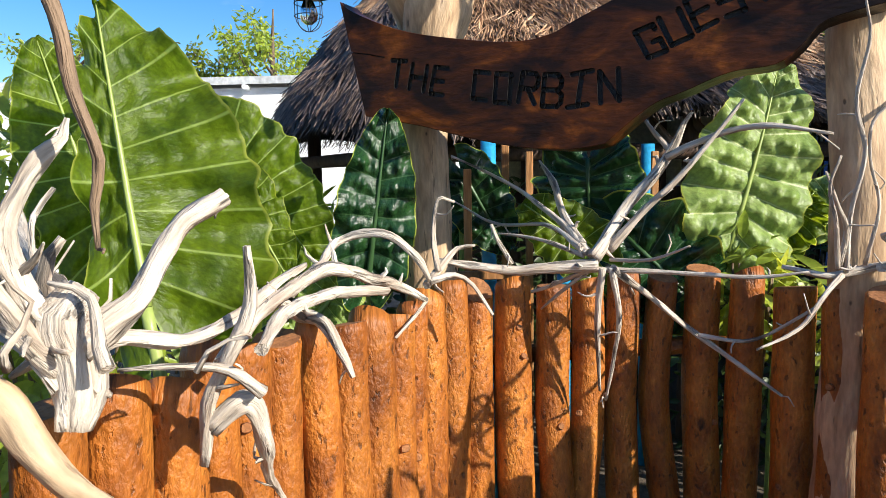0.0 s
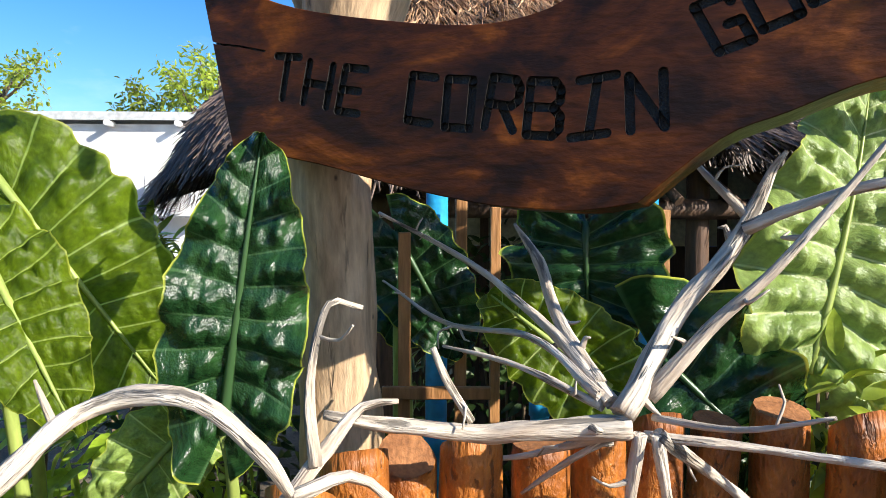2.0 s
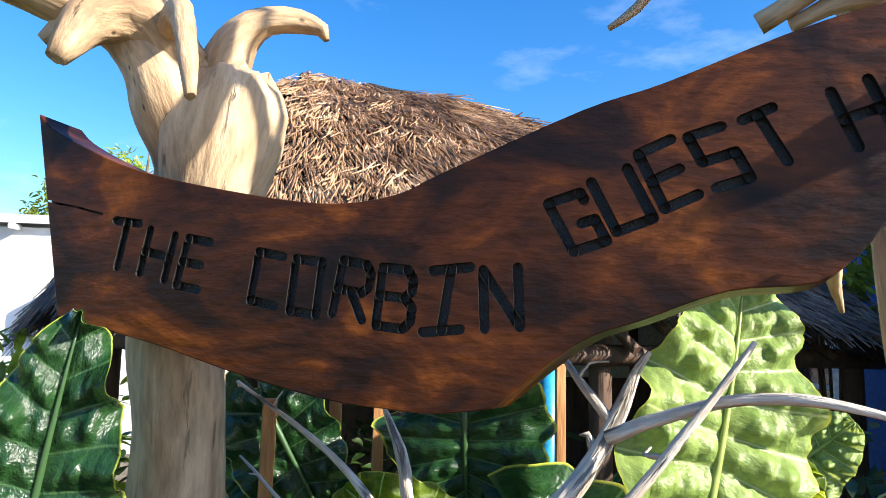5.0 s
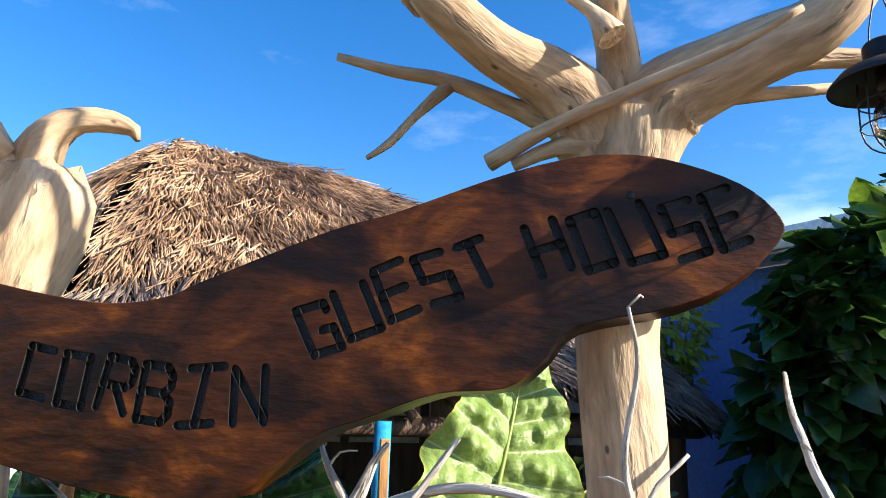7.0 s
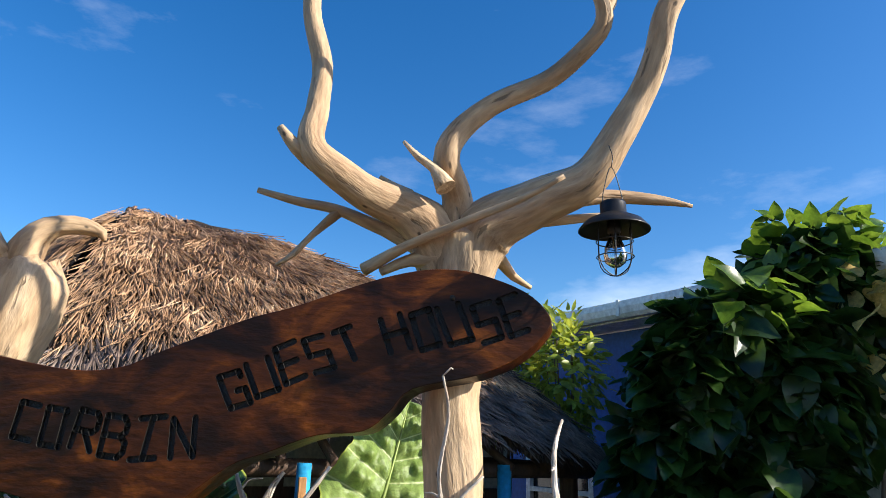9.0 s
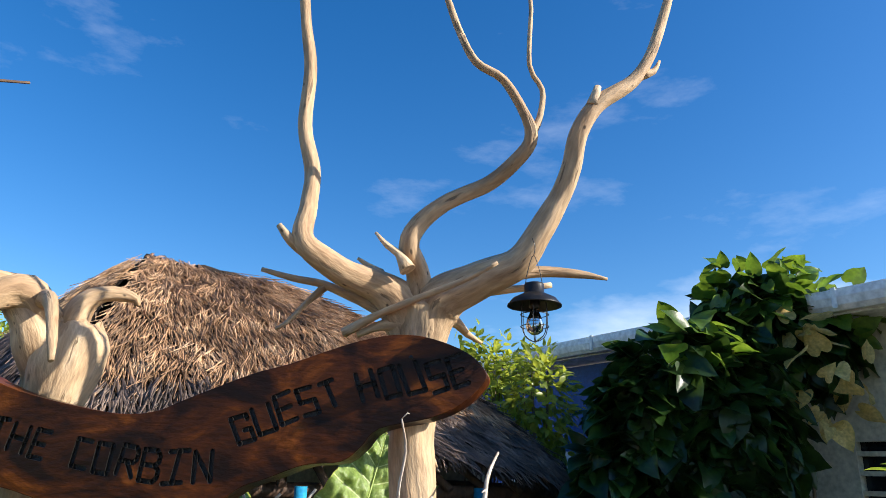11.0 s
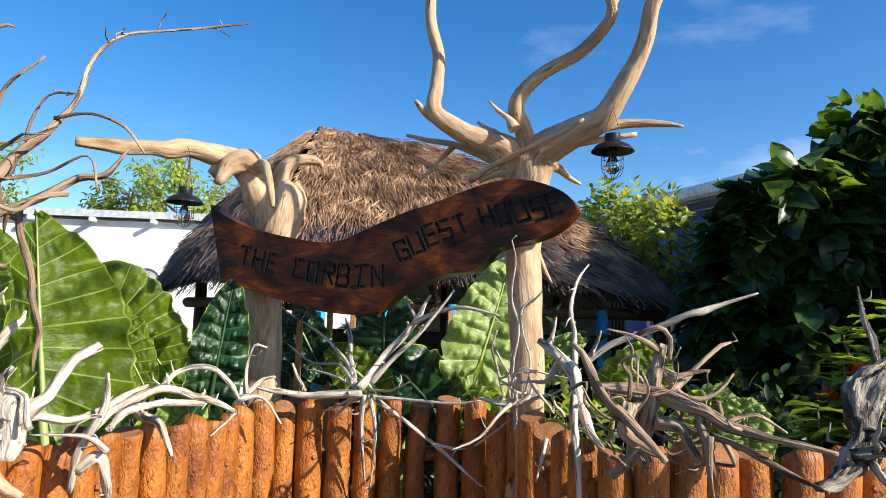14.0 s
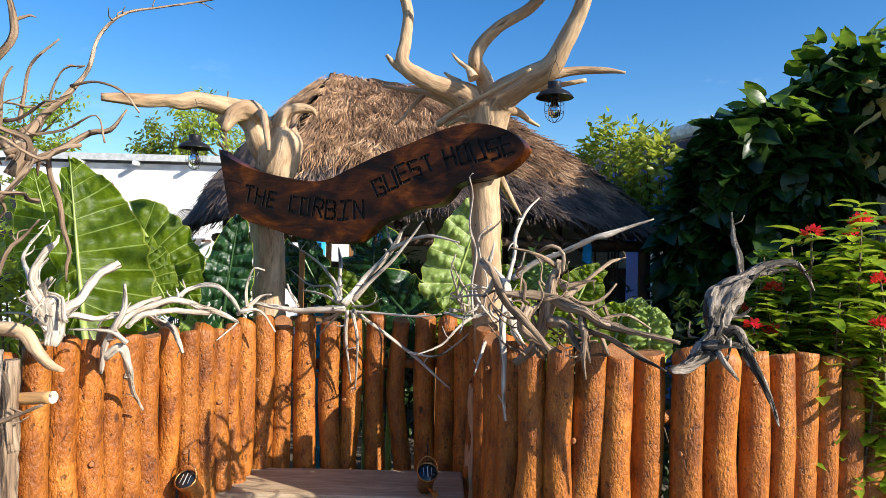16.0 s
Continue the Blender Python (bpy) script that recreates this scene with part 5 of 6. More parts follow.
for p, q in (((-1.602, 2.037), (-1.56, 2.026)), ((-1.56, 2.026), (-1.51, 2.017)), ((-1.51, 2.017), (-1.45, 2.002))):
    groove(p, q, 3, 0.0022)
kk = 0
for ch, bl, br, tl in LETTERS:
    bl, br, tl = Vector(bl), Vector(br), Vector(tl)
    for line in GLYPH[ch]:
        for p, q in zip(line, line[1:]):
            kk += 1
            groove(bl + (br - bl) * p[0] + (tl - bl) * p[1], bl + (br - bl) * q[0] + (tl - bl) * q[1], kk % 7)
bmesh.ops.recalc_face_normals(cut, faces=cut.faces[:])
cm = bpy.data.meshes.new("cutter")
cut.to_mesh(cm)
cut.free()
cm.materials.append(M_SIGN)
cm.materials.append(M_CHAR)
for pg in cm.polygons:
    pg.material_index = 1
cutter = new("cutter", cm)
bo = board.modifiers.new("carve", "BOOLEAN")
bo.operation, bo.object, bo.solver, bo.use_self = "DIFFERENCE", cutter, "EXACT", True
bpy.context.view_layer.update()
carved = bpy.data.meshes.new_from_object(board.evaluated_get(bpy.context.evaluated_depsgraph_get()))
board.modifiers.clear()
board.data = carved
bpy.data.objects.remove(cutter)
board.matrix_world = S0
board.name = "carved_sign"
tagged(board, "dark oiled live-edge plank sign carved THE CORBIN GUEST HOUSE", "sign")
for u, z in ((-0.01, 2.215),):
    part("bolt", lathe(Geo(), [(0.0, -0.004), (0.006, -0.003), (0.008, 0.0), (0.008, 0.002)], (u, 0, z), 12, turn=Matrix.Rotation(radians(-90), 3, "X")), M_CHAR, board)

# ---- driftwood posts ----
right_post = thing("driftwood_post", "tan driftwood tree post crowned with antler-like limbs", "driftwood post", "sign posts")
part("trunk", limb([(1.215, 1.985, -0.2, 0.092), (1.22, 1.985, 0.6, 0.084), (1.23, 1.98, 1.2, 0.079), (1.22, 1.985, 1.7, 0.074), (1.2, 1.99, 1.95, 0.076), (1.205, 1.985, 2.12, 0.082), (1.21, 1.98, 2.24, 0.09), (1.215, 1.965, 2.34, 0.102), (1.215, 1.95, 2.42, 0.1), (1.21, 1.945, 2.47, 0.05)],
                   seg=28, rough=0.08, seed=3, freq=5, flute=0.045), M_TAN, right_post)
for i, pts in enumerate(BRANCHES["right_limb"]):
    part("limb", limb(pts, seg=16 if pts[0][3] > 0.04 else 10, rough=0.08, seed=20 + i, wander=0.12, freq=6, flute=0.015), M_TAN, right_post)

left_post = thing("driftwood_post", "pale driftwood tree post with a long side limb", "driftwood post", "sign posts")
part("trunk", limb([(-0.05, 2.55, -0.2, 0.12), (-0.05, 2.55, 0.6, 0.11), (-0.065, 2.55, 1.12, 0.102), (-0.075, 2.555, 1.52, 0.096), (-0.085, 2.555, 1.75, 0.098), (-0.075, 2.555, 1.96, 0.102), (-0.045, 2.55, 2.1, 0.118), (-0.025, 2.54, 2.2, 0.132),
                    (-0.012, 2.535, 2.29, 0.13), (-0.008, 2.535, 2.335, 0.115), (-0.01, 2.535, 2.36, 0.08)], seg=36, rough=0.1, seed=5, freq=5, flute=0.03), M_TAN, left_post)
for vtx in left_post.children[0].data.vertices:
    if vtx.co.z > 2.24:
        vtx.co.z += 0.04 * noise.noise(vtx.co * 16) + 0.02 * noise.noise(vtx.co * 40)
for i, pts in enumerate(BRANCHES["left_limb"]):
    part("limb", limb(pts, seg=24 if pts[0][3] > 0.04 else 12, rough=0.16, seed=50 + i, wander=0.15, freq=7, flute=0.012), M_TAN, left_post)


# ---- lanterns ----
def lantern(at, wire):
    ln = thing("hanging_lantern", "black metal hanging lantern with wire cage and bulb", "lantern", "hanging lanterns", at=at)
    part("hat", lathe(Geo(), [(0.0, 0.062), (0.03, 0.061), (0.033, 0.056), (0.033, 0.028), (0.045, 0.022), (0.072, 0.008), (0.089, -0.012), (0.09, -0.016), (0.086, -0.014), (0.068, 0.003), (0.042, 0.014), (0.0, 0.016)], seg=32), M_BLACK, ln)
    part("socket", lathe(Geo(), [(0.0, 0.015), (0.017, 0.014), (0.017, -0.02), (0.012, -0.026), (0.0, -0.026)], seg=16), M_BLACK, ln)
    bulb = part("bulb", lathe(Geo(), [(0.011, -0.024), (0.014, -0.035), (0.026, -0.06), (0.03, -0.08), (0.025, -0.1), (0.012, -0.11), (0.0, -0.112)], seg=20), M_GLASS, ln, "clear glass bulb")
    bulb.visible_shadow = False
    part("filament", limb([(-0.006, 0, -0.03, 0.001), (-0.006, 0, -0.06, 0.001), (0, 0, -0.052, 0.001), (0.006, 0, -0.06, 0.001), (0.006, 0, -0.03, 0.001)], seg=5, step=0.01), M_BRASS, ln)
    for k in range(3):
        a = math.pi * k / 3
        c, s = math.cos(a), math.sin(a)
        pts = [(0.045 * c, 0.045 * s, 0.0), (0.046 * c, 0.046 * s, -0.05), (0.045 * c, 0.045 * s, -0.09), (0.033 * c, 0.033 * s, -0.118), (0, 0, -0.134), (-0.033 * c, -0.033 * s, -0.118), (-0.045 * c, -0.045 * s, -0.09), (-0.046 * c, -0.046 * s, -0.05), (-0.045 * c, -0.045 * s, 0.0)]
        part("cage_wire", limb([(*p, 0.0014) for p in pts], seg=5, step=0.012, rough=0), M_BLACK, ln)
    for r, z in ((0.046, -0.045), (0.046, -0.085)):
        pts = [(r * math.cos(a * math.pi / 10), r * math.sin(a * math.pi / 10), z, 0.0014) for a in range(21)]
        part("cage_hoop", limb(pts, seg=5, step=0.02, rough=0), M_BLACK, ln)
    pts = [(-0.03, 0, 0.045, 0.0014), (-0.028, 0, 0.08, 0.0014), (0, 0, wire, 0.0014), (0.028, 0, 0.08, 0.0014), (0.03, 0, 0.045, 0.0014)]
    part("bail", limb(pts, seg=5, step=0.015, rough=0), M_BLACK, ln, "thin wire handle")
    part("hook", limb([(0, 0, wire, 0.0014), (0.006, 0, wire + 0.03, 0.0014), (-0.004, 0, wire + 0.06, 0.0014)], seg=5, step=0.01, rough=0), M_BLACK, ln)
    return ln


lantern((1.503, 1.616, 2.397), 0.16)
lantern((-0.413, 2.17, 2.19), 0.2).rotation_euler = (0, 0, radians(35))


# ---- driftwood laid along the fence ----
def driftwood(name, pieces, mat, label, seed, seg=9, rough=0.16, spurs=1.0, curls=()):
    """A piece of driftwood: its main branches, short broken spurs along them, and curled rootlets round given centres."""
    r = random.Random(seed)
    t = thing(name, label, "driftwood", "driftwood on the fence")
    for i, pts in enumerate(pieces):
        top = max(p[3] for p in pts)
        big = top > 0.016
        part("branch", limb(pts, seg=22 if big else seg, step=0.014 if big else 0.02, rough=rough, seed=seed + i, wander=0.5, freq=16, flute=0.13 if big else 0.05), mat, t)
        sp = spline(pts, 0.02)
        for _ in range(int(len(sp) * 0.09 * spurs + r.random())):
            q = sp[r.randrange(len(sp))]
            d = Vector((r.gauss(0, 1), r.gauss(0, 1), r.gauss(0.2, 1))).normalized()
            ln = r.uniform(0.02, 0.075)
            b = Vector(q[:3])
            mid = b + d * ln * 0.55 + Vector((r.gauss(0, 0.008), r.gauss(0, 0.008), r.gauss(0, 0.008)))
            part("spur", limb([(*b, q[3] * 0.6), (*mid, max(0.0025, q[3] * 0.35)), (*(b + d * ln + Vector((0, 0, r.gauss(0, 0.012)))), 0.0016)], seg=6, step=0.012, rough=rough, seed=seed + i), mat, t)
    for c, size, n in curls:
        for _ in range(n):
            p = Vector(c) + Vector((r.gauss(0, size * 0.5), r.gauss(0, size * 0.35), r.gauss(0, size * 0.35)))
            d = Vector((r.gauss(0, 1), r.gauss(0, 0.7), r.gauss(0, 0.8))).normalized()
            rad = r.uniform(0.004, 0.011)
            pts = []
            for k in range(6):
                pts.append((*p, rad * (1 - k / 7)))
                d = (d + Vector((r.gauss(0, 0.6), r.gauss(0, 0.6), r.gauss(0, 0.6))) + (Vector(c) - p) * 1.5).normalized()
                p = p + d * size * 0.3
            part("rootlet", limb(pts, seg=7, step=0.015, rough=0.2, seed=r.randrange(99), wander=0.4), mat, t)
    return t


driftwood("driftwood_root", BRANCHES["bleached_root"], M_BLEACH, "sun-bleached white driftwood root sprawling over the fence", 100, rough=0.26, curls=[((-0.38, 0.74, 1.39), 0.1, 7)])
driftwood("driftwood_branch", BRANCHES["forked_branch"], M_BLEACH, "white forked driftwood branch hooked over the logs", 120, rough=0.3)
driftwood("driftwood_branch", BRANCHES["star_branch"], M_BLEACH, "star-shaped pale driftwood branch with many spokes", 140)
driftwood("driftwood_twigs", BRANCHES["post_vines"], M_BLEACH, "thin pale twigs winding up the post", 170)
driftwood("driftwood_root", BRANCHES["white_root"], M_BLEACH, "white driftwood root with one long thin arm", 190, rough=0.22, curls=[((1.15, 1.5, 1.4), 0.16, 8)])
driftwood("driftwood_root", BRANCHES["tangled_root"], M_BROWN, "brown tangled driftwood root resting on the logs", 210, rough=0.26, curls=[((1.27, 0.82, 1.47), 0.2, 8), ((1.42, 0.82, 1.34), 0.2, 8)])
driftwood("driftwood_root", BRANCHES["grey_root"], M_GREY, "weathered grey driftwood root with cracked bark", 240, rough=0.4, curls=[((1.95, 0.72, 1.38), 0.1, 8)])
driftwood("driftwood_screen", BRANCHES["drift_screen"], M_BROWN, "tall screen of brown driftwood limbs and twigs", 260, spurs=1.4, curls=[((-0.45, 0.52, 1.93), 0.2, 14), ((-0.5, 0.52, 1.75), 0.16, 8)])
driftwood("driftwood_horn", BRANCHES["horn"], M_TAN, "smooth curved tan driftwood horn", 290, rough=0.06, spurs=0.0)
stub = thing("log_stub", "short raw log with a pale sawn end", "log")
part("log_body", limb([(-0.62, 0.70, 1.08, 0.021), (-0.29, 0.62, 1.12, 0.021)], seg=14, rough=0.06, seed=301, cap=1), [M_RAW, M_BLEACH], stub)

# ---- bench and solar lamps in the bay ----
bench = thing("bench", "low bench of one pale weathered plank", "bench", at=(0.40, 1.83, 0))
part("plank", box(Geo(), (-0.56, -0.2, 0.40), (0.72, 0.2, 0.45), bevel=0.008), M_PLANK, bench, smooth=False)
for x in (-0.36, 0.56):
    part("leg", limb([(x, 0, -0.02, 0.06), (x, 0, 0.399, 0.055)], seg=14, rough=0.08, step=0.08), M_LOG, bench)


def solar_lamp(at, rz, stake=0.0):
    """A watering-can shaped lamp: a tilted copper jar, a round dark panel with bright contacts, a loop and a tap."""
    s = thing("solar_lamp", "copper solar jar lamp with round dark panel", "solar lamp", "solar lamps on the bench", at=at)
    s.rotation_euler = (0, 0, radians(rz))
    tn = Matrix.Rotation(radians(42), 3, "X")
    up = Vector((0, 0.035, 0.028))
    part("barrel", lathe(Geo(), [(0.0, 0.0), (0.036, 0.0), (0.041, 0.012), (0.04, 0.07), (0.046, 0.11), (0.051, 0.125), (0.051, 0.14), (0.046, 0.142), (0.046, 0.134), (0.0, 0.134)], up, 24, turn=tn), M_BRASS, s)
    part("panel", lathe(Geo(), [(0.0, 0.139), (0.043, 0.139), (0.045, 0.1345)], up, 24, turn=tn), M_DARKGLASS, s)
    for x0, x1, y0, y1 in ((-0.002, 0.002, -0.028, 0.028), (-0.02, -0.018, -0.02, 0.022), (0.018, 0.02, -0.02, 0.022)):
        part("contact_strip", box(Geo(), (x0, y0, 0.1395), (x1, y1, 0.1405), turn=Matrix.Translation(up) @ tn.to_4x4()), M_TIN, s, smooth=False)
    rim = tn @ Vector((0, 0, 0.135)) + up
    part("loop", limb([(rim.x - 0.05, rim.y, rim.z, 0.0028), (rim.x - 0.04, rim.y + 0.01, rim.z + 0.045, 0.0028), (rim.x, rim.y + 0.015, rim.z + 0.072, 0.0028), (rim.x + 0.04, rim.y + 0.01, rim.z + 0.045, 0.0028), (rim.x + 0.05, rim.y, rim.z, 0.0028)], seg=7, rough=0, step=0.01), M_BRASS, s)
    part("spike", limb([(rim.x, rim.y + 0.02, rim.z + 0.06, 0.003), (rim.x, rim.y + 0.02, rim.z + 0.13, 0.003)], seg=7, rough=0, step=0.03), M_BLACK, s)
    part("tap", limb([(0.01, -0.02, 0.045, 0.008), (0.03, -0.05, 0.03, 0.009), (0.035, -0.06, 0.028, 0.015), (0.037, -0.075, 0.026, 0.014)], seg=12, rough=0, step=0.008), M_BRASS, s)
    if stake:
        part("stake", limb([(0, 0.04, -stake, 0.008), (0, 0.04, 0.0, 0.01)], seg=8, rough=0, step=0.1), M_BLACK, s)
    part("foot", limb([(0, 0.04, 0.0, 0.026), (0, 0.04, 0.03, 0.03)], seg=14, rough=0, step=0.02), M_BRASS, s)


solar_lamp((-0.135, 1.49, 0.45), -12, 0.5)
solar_lamp((0.93, 1.66, 0.451), 8)

# ---- broad-leaved plants ----
KINDS = {"under": (L_BIG, "tall bright green"), "big": (L_BIG, "bright green"), "dark": (L_DARK, "glossy dark green"), "pale": (L_PALE, "pale quilted green")}
for kind_of, b, t, nv, w in LEAVES:
    b, t, nv = Vector(b), Vector(t), Vector(nv)
    y = (t - b)
    ln = y.length * 1.02
    y.normalize()
    z = (nv - y * nv.dot(y) + Vector((rng.uniform(-0.25, 0.25), 0, 0.1))).normalized()
    z = (z - y * z.dot(y)).normalized()
    if kind_of == "under":
        z = (nv - y * nv.dot(y)).normalized()
        z = (z - y * z.dot(y)).normalized()
    x = y.cross(z)
    mt = Matrix((x, y, z)).transposed().to_4x4()
    mt.translation = b
    blade, rib = big_leaf(ln, w, rng, veins=10 if ln > 0.45 else 8, wave=(0.05 if kind_of == "dark" else 0.03) * w / 0.4, quilted={"under": -0.8, "big": 0.9, "dark": 0.7, "pale": 1.25}[kind_of],
                          left=0.36 if kind_of == "under" else 1.0, cup=-0.12 if kind_of == "under" else 0.18, taper=0.95 if kind_of == "under" else 0.72, bend=0.05 if kind_of == "under" else 0.16)
    plant = thing("elephant_ear", KINDS[kind_of][1] + " elephant-ear leaf on a tall stalk", "plant", "elephant-ear plants", at=(b.x, b.y + 0.2, 0))
    inv = Matrix.Translation((-b.x, -b.y - 0.2, 0))
    bl = part("leaf", blade, KINDS[kind_of][0], plant)
    bl.matrix_basis = inv @ mt
    rb = part("midrib", rib, L_DARK if kind_of == "dark" else M_STALK, bl)
    rb.matrix_basis = Matrix.Identity(4)
    back = (-z).normalized() * 0.05
    if kind_of == "under":
        part("stalk", limb([(0.1, -0.2, 0, 0.02), (0.07, -0.215, 0.6, 0.018), (0.035, -0.222, 1.08, 0.016), (0.0, -0.212, b.z, 0.015)], seg=10, rough=0.04, step=0.06), M_STALK, plant)
        continue
    part("stalk", limb([(0, 0, 0, 0.022), (0, -0.02, b.z * 0.5, 0.017), (back.x * 0.6, -0.2 + back.y * 0.6 + 0.03, b.z - 0.08, 0.013), (0, -0.2, b.z, 0.011)], seg=8, rough=0.04, step=0.06), M_STALK, plant)

# ---- vine mass ----
vine = thing("climbing_vine", "dense dark climbing vine with large heart-shaped leaves", "vine", at=(-0.1, 0.1, 0))
def heart_leaf(g, p, d, nrm, ln, wd, curl):
    """A heart-shaped leaf hung from its notch at p: two lobes, a folded midrib and a drawn-out tip."""
    x = d.cross(nrm).normalized()
    z = x.cross(d)
    b = len(g.v)
    rows = ((-0.16, 0.62), (-0.05, 0.9), (0.15, 1.0), (0.4, 0.9), (0.65, 0.64), (0.85, 0.33))
    for t, w in rows:
        for sgn in (-1, -0.55, 0, 0.55, 1):
            tt = max(t, 0.0) if sgn == 0 else t
            h = abs(sgn) * w * wd * 0.13 - curl * ln * tt * abs(tt) - 0.05 * wd * (abs(sgn) == 1) * math.sin(7 * t + sgn)
            q = p + d * (ln * tt) + x * (sgn * w * wd * 0.5) + z * h
            g.v.append(q)
            g.g.append(tuple(q))
    q = p + d * ln * 1.04 - z * curl * ln
    g.v.append(q)
    g.g.append(tuple(q))
    for i in range(5):
        for k in range(4):
            a = b + i * 5 + k
            g.f.append((a, a + 1, a + 6, a + 5))
            g.m.append(0)
    for k in range(4):
        g.f.append((b + 25 + k, b + 26 + k, b + 30))
        g.m.append(0)


def vine_leaves(g, count, centre, size, ln, rng, shell=0.7, lift=0.0):
    """Heart leaves hung like loose shingles over a lumpy mass."""
    c, s = Vector(centre), Vector(size)
    for _ in range(count):
        e = Vector((rng.gauss(0, 1), rng.gauss(-0.35, 1), rng.gauss(0.1, 1))).normalized()
        k = (shell + (1 - shell) * rng.random()) * (1 + 0.28 * noise.noise(e * 2.6 + c))
        p = c + Vector((e.x * s.x, e.y * s.y, e.z * s.z)) * k
        d = (e * 0.7 + Vector((rng.gauss(0, 0.55), rng.gauss(0, 0.55), rng.gauss(-0.5 + lift, 0.45)))).normalized()
        nn = (e + Vector((rng.gauss(0, 0.5), rng.gauss(0, 0.5), 0.7))).normalized()
        if abs(nn.dot(d)) > 0.93:
            nn = nn.orthogonal()
        size_of = rng.uniform(*ln)
        heart_leaf(g, p, d, nn, size_of, size_of * rng.uniform(0.75, 1.0), rng.uniform(0.05, 0.4))


vg = Geo()
for c, sz, n in (((3.42, 3.2, 1.2), (0.5, 0.42, 1.2), 1000), ((3.68, 3.2, 2.15), (0.48, 0.42, 0.62), 1000), ((4.05, 3.26, 2.75), (0.4, 0.34, 0.42), 560), ((3.4, 3.22, 2.42), (0.38, 0.32, 0.34), 420),
                 ((4.4, 3.1, 2.7), (0.26, 0.26, 0.3), 220), ((3.12, 3.25, 2.15), (0.3, 0.28, 0.45), 360), ((3.6, 3.12, 1.4), (0.36, 0.32, 1.05), 600), ((2.98, 3.3, 1.6), (0.26, 0.25, 0.7), 380)):
    vine_leaves(vg, n, c, sz, (0.09, 0.21), rng)
tagged(part("leaf_mass", vg, L_VINE, vine), kind="stuff")
# top leaves of the same vine, coloured brighter to stand for sun on them
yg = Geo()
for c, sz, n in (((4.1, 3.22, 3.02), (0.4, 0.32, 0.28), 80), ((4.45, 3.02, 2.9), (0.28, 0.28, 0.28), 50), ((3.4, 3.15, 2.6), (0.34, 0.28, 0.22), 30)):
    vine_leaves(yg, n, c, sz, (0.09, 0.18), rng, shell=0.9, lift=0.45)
tagged(part("young_leaves", yg, L_VINE_LIT, vine, "top vine leaves coloured lighter yellow-green as if sunlit"), kind="stuff")
dg = Geo()
vine_leaves(dg, 26, (4.2, 2.85, 2.5), (0.3, 0.2, 0.4), (0.1, 0.2), rng, shell=0.9)
tagged(part("dry_leaves", dg, L_DRY, vine, "yellowed drying leaves"), kind="stuff")
for k in range(9):
    x, y = rng.uniform(3.3, 4.1), rng.uniform(3.0, 3.4)
    part("stem", limb([(x, y, 0, 0.02), (x + rng.uniform(-0.1, 0.1), y, 1.0, 0.016), (x + rng.uniform(-0.2, 0.2), y, 1.8, 0.012), (x + rng.uniform(-0.2, 0.2), y, 2.4, 0.006)], seg=7, rough=0.1, step=0.1), M_STEM, vine)

# ---- flowering ixora ----
def ixora(base, top, spread, n_leaf, n_flower, seed):
    r = random.Random(seed)
    t = thing("ixora_bush", "glossy green ixora bush with red flower heads", "bush", "ixora bushes")
    lg = Geo()
    for k in range(16):
        e = Vector(top) + Vector((r.gauss(0, spread * 0.55), r.gauss(0, spread * 0.4), r.uniform(-0.5, 0.15) * spread * 2))
        b = Vector(base) + Vector((r.gauss(0, 0.06), r.gauss(0, 0.06), 0))
        part("stem", limb([(*b, 0.012), (*b.lerp(e, 0.5), 0.009), (*e, 0.004)], seg=6, rough=0.08, step=0.1), M_STEM, t)
        for j in range(n_leaf // 16):
            p = b.lerp(e, 0.45 + 0.55 * (j / (n_leaf // 16)) ** 0.7) + Vector((r.gauss(0, 0.03), r.gauss(0, 0.03), r.gauss(0, 0.03)))
            a = r.uniform(0, 6.28)
            small_leaf(lg, p, Vector((math.cos(a), math.sin(a), r.uniform(-0.1, 0.5))), Vector((0, 0, 1)), r.uniform(0.1, 0.17), r.uniform(0.05, 0.085), curl=0.25)
        if k < n_flower:
            fg = Geo()
            for _ in range(46):
                d = Vector((r.gauss(0, 1), r.gauss(0, 1), abs(r.gauss(0, 1)))).normalized()
                small_leaf(fg, e + d * r.uniform(0.015, 0.035), d, d.orthogonal(), 0.024, 0.014, curl=0.1)
            part("flower_head", fg, M_RED, t, "red clustered flowers")
    tagged(part("leaves", lg, L_IXORA, t), kind="stuff")


ixora((2.55, 1.75, 0), (2.5, 1.62, 1.5), 0.24, 620, 4, 1)
ixora((2.95, 1.75, 0), (2.95, 1.6, 1.85), 0.34, 900, 8, 2)
ixora((2.75, 1.5, 0), (2.72, 1.42, 1.42), 0.3, 800, 5, 3)
ixora((3.3, 1.6, 0), (3.3, 1.5, 1.7), 0.34, 900, 6, 4)
ixora((3.0, 1.45, 0), (2.98, 1.3, 1.35), 0.26, 600, 3, 5)


# ---- other planting ----
def bush(name, label, masses, mat, ln, wd, seed, stems=6, **kw):
    r = random.Random(seed)
    t = thing(name, label, "bush")
    lg = Geo()
    for c, s, n in masses:
        foliage(lg, n, c, s, ln, wd, r, **kw)
        for _ in range(stems):
            x, y = c[0] + r.gauss(0, s[0] * 0.3), c[1] + r.gauss(0, s[1] * 0.3)
            part("stem", limb([(c[0], c[1], 0, 0.014), ((x + c[0]) / 2, (y + c[1]) / 2, c[2] * 0.6, 0.01), (x, y, c[2] + s[2] * 0.5, 0.004)], seg=5, rough=0.1, step=0.15), M_STEM, t)
    tagged(part("leaves", lg, mat, t), kind="stuff")


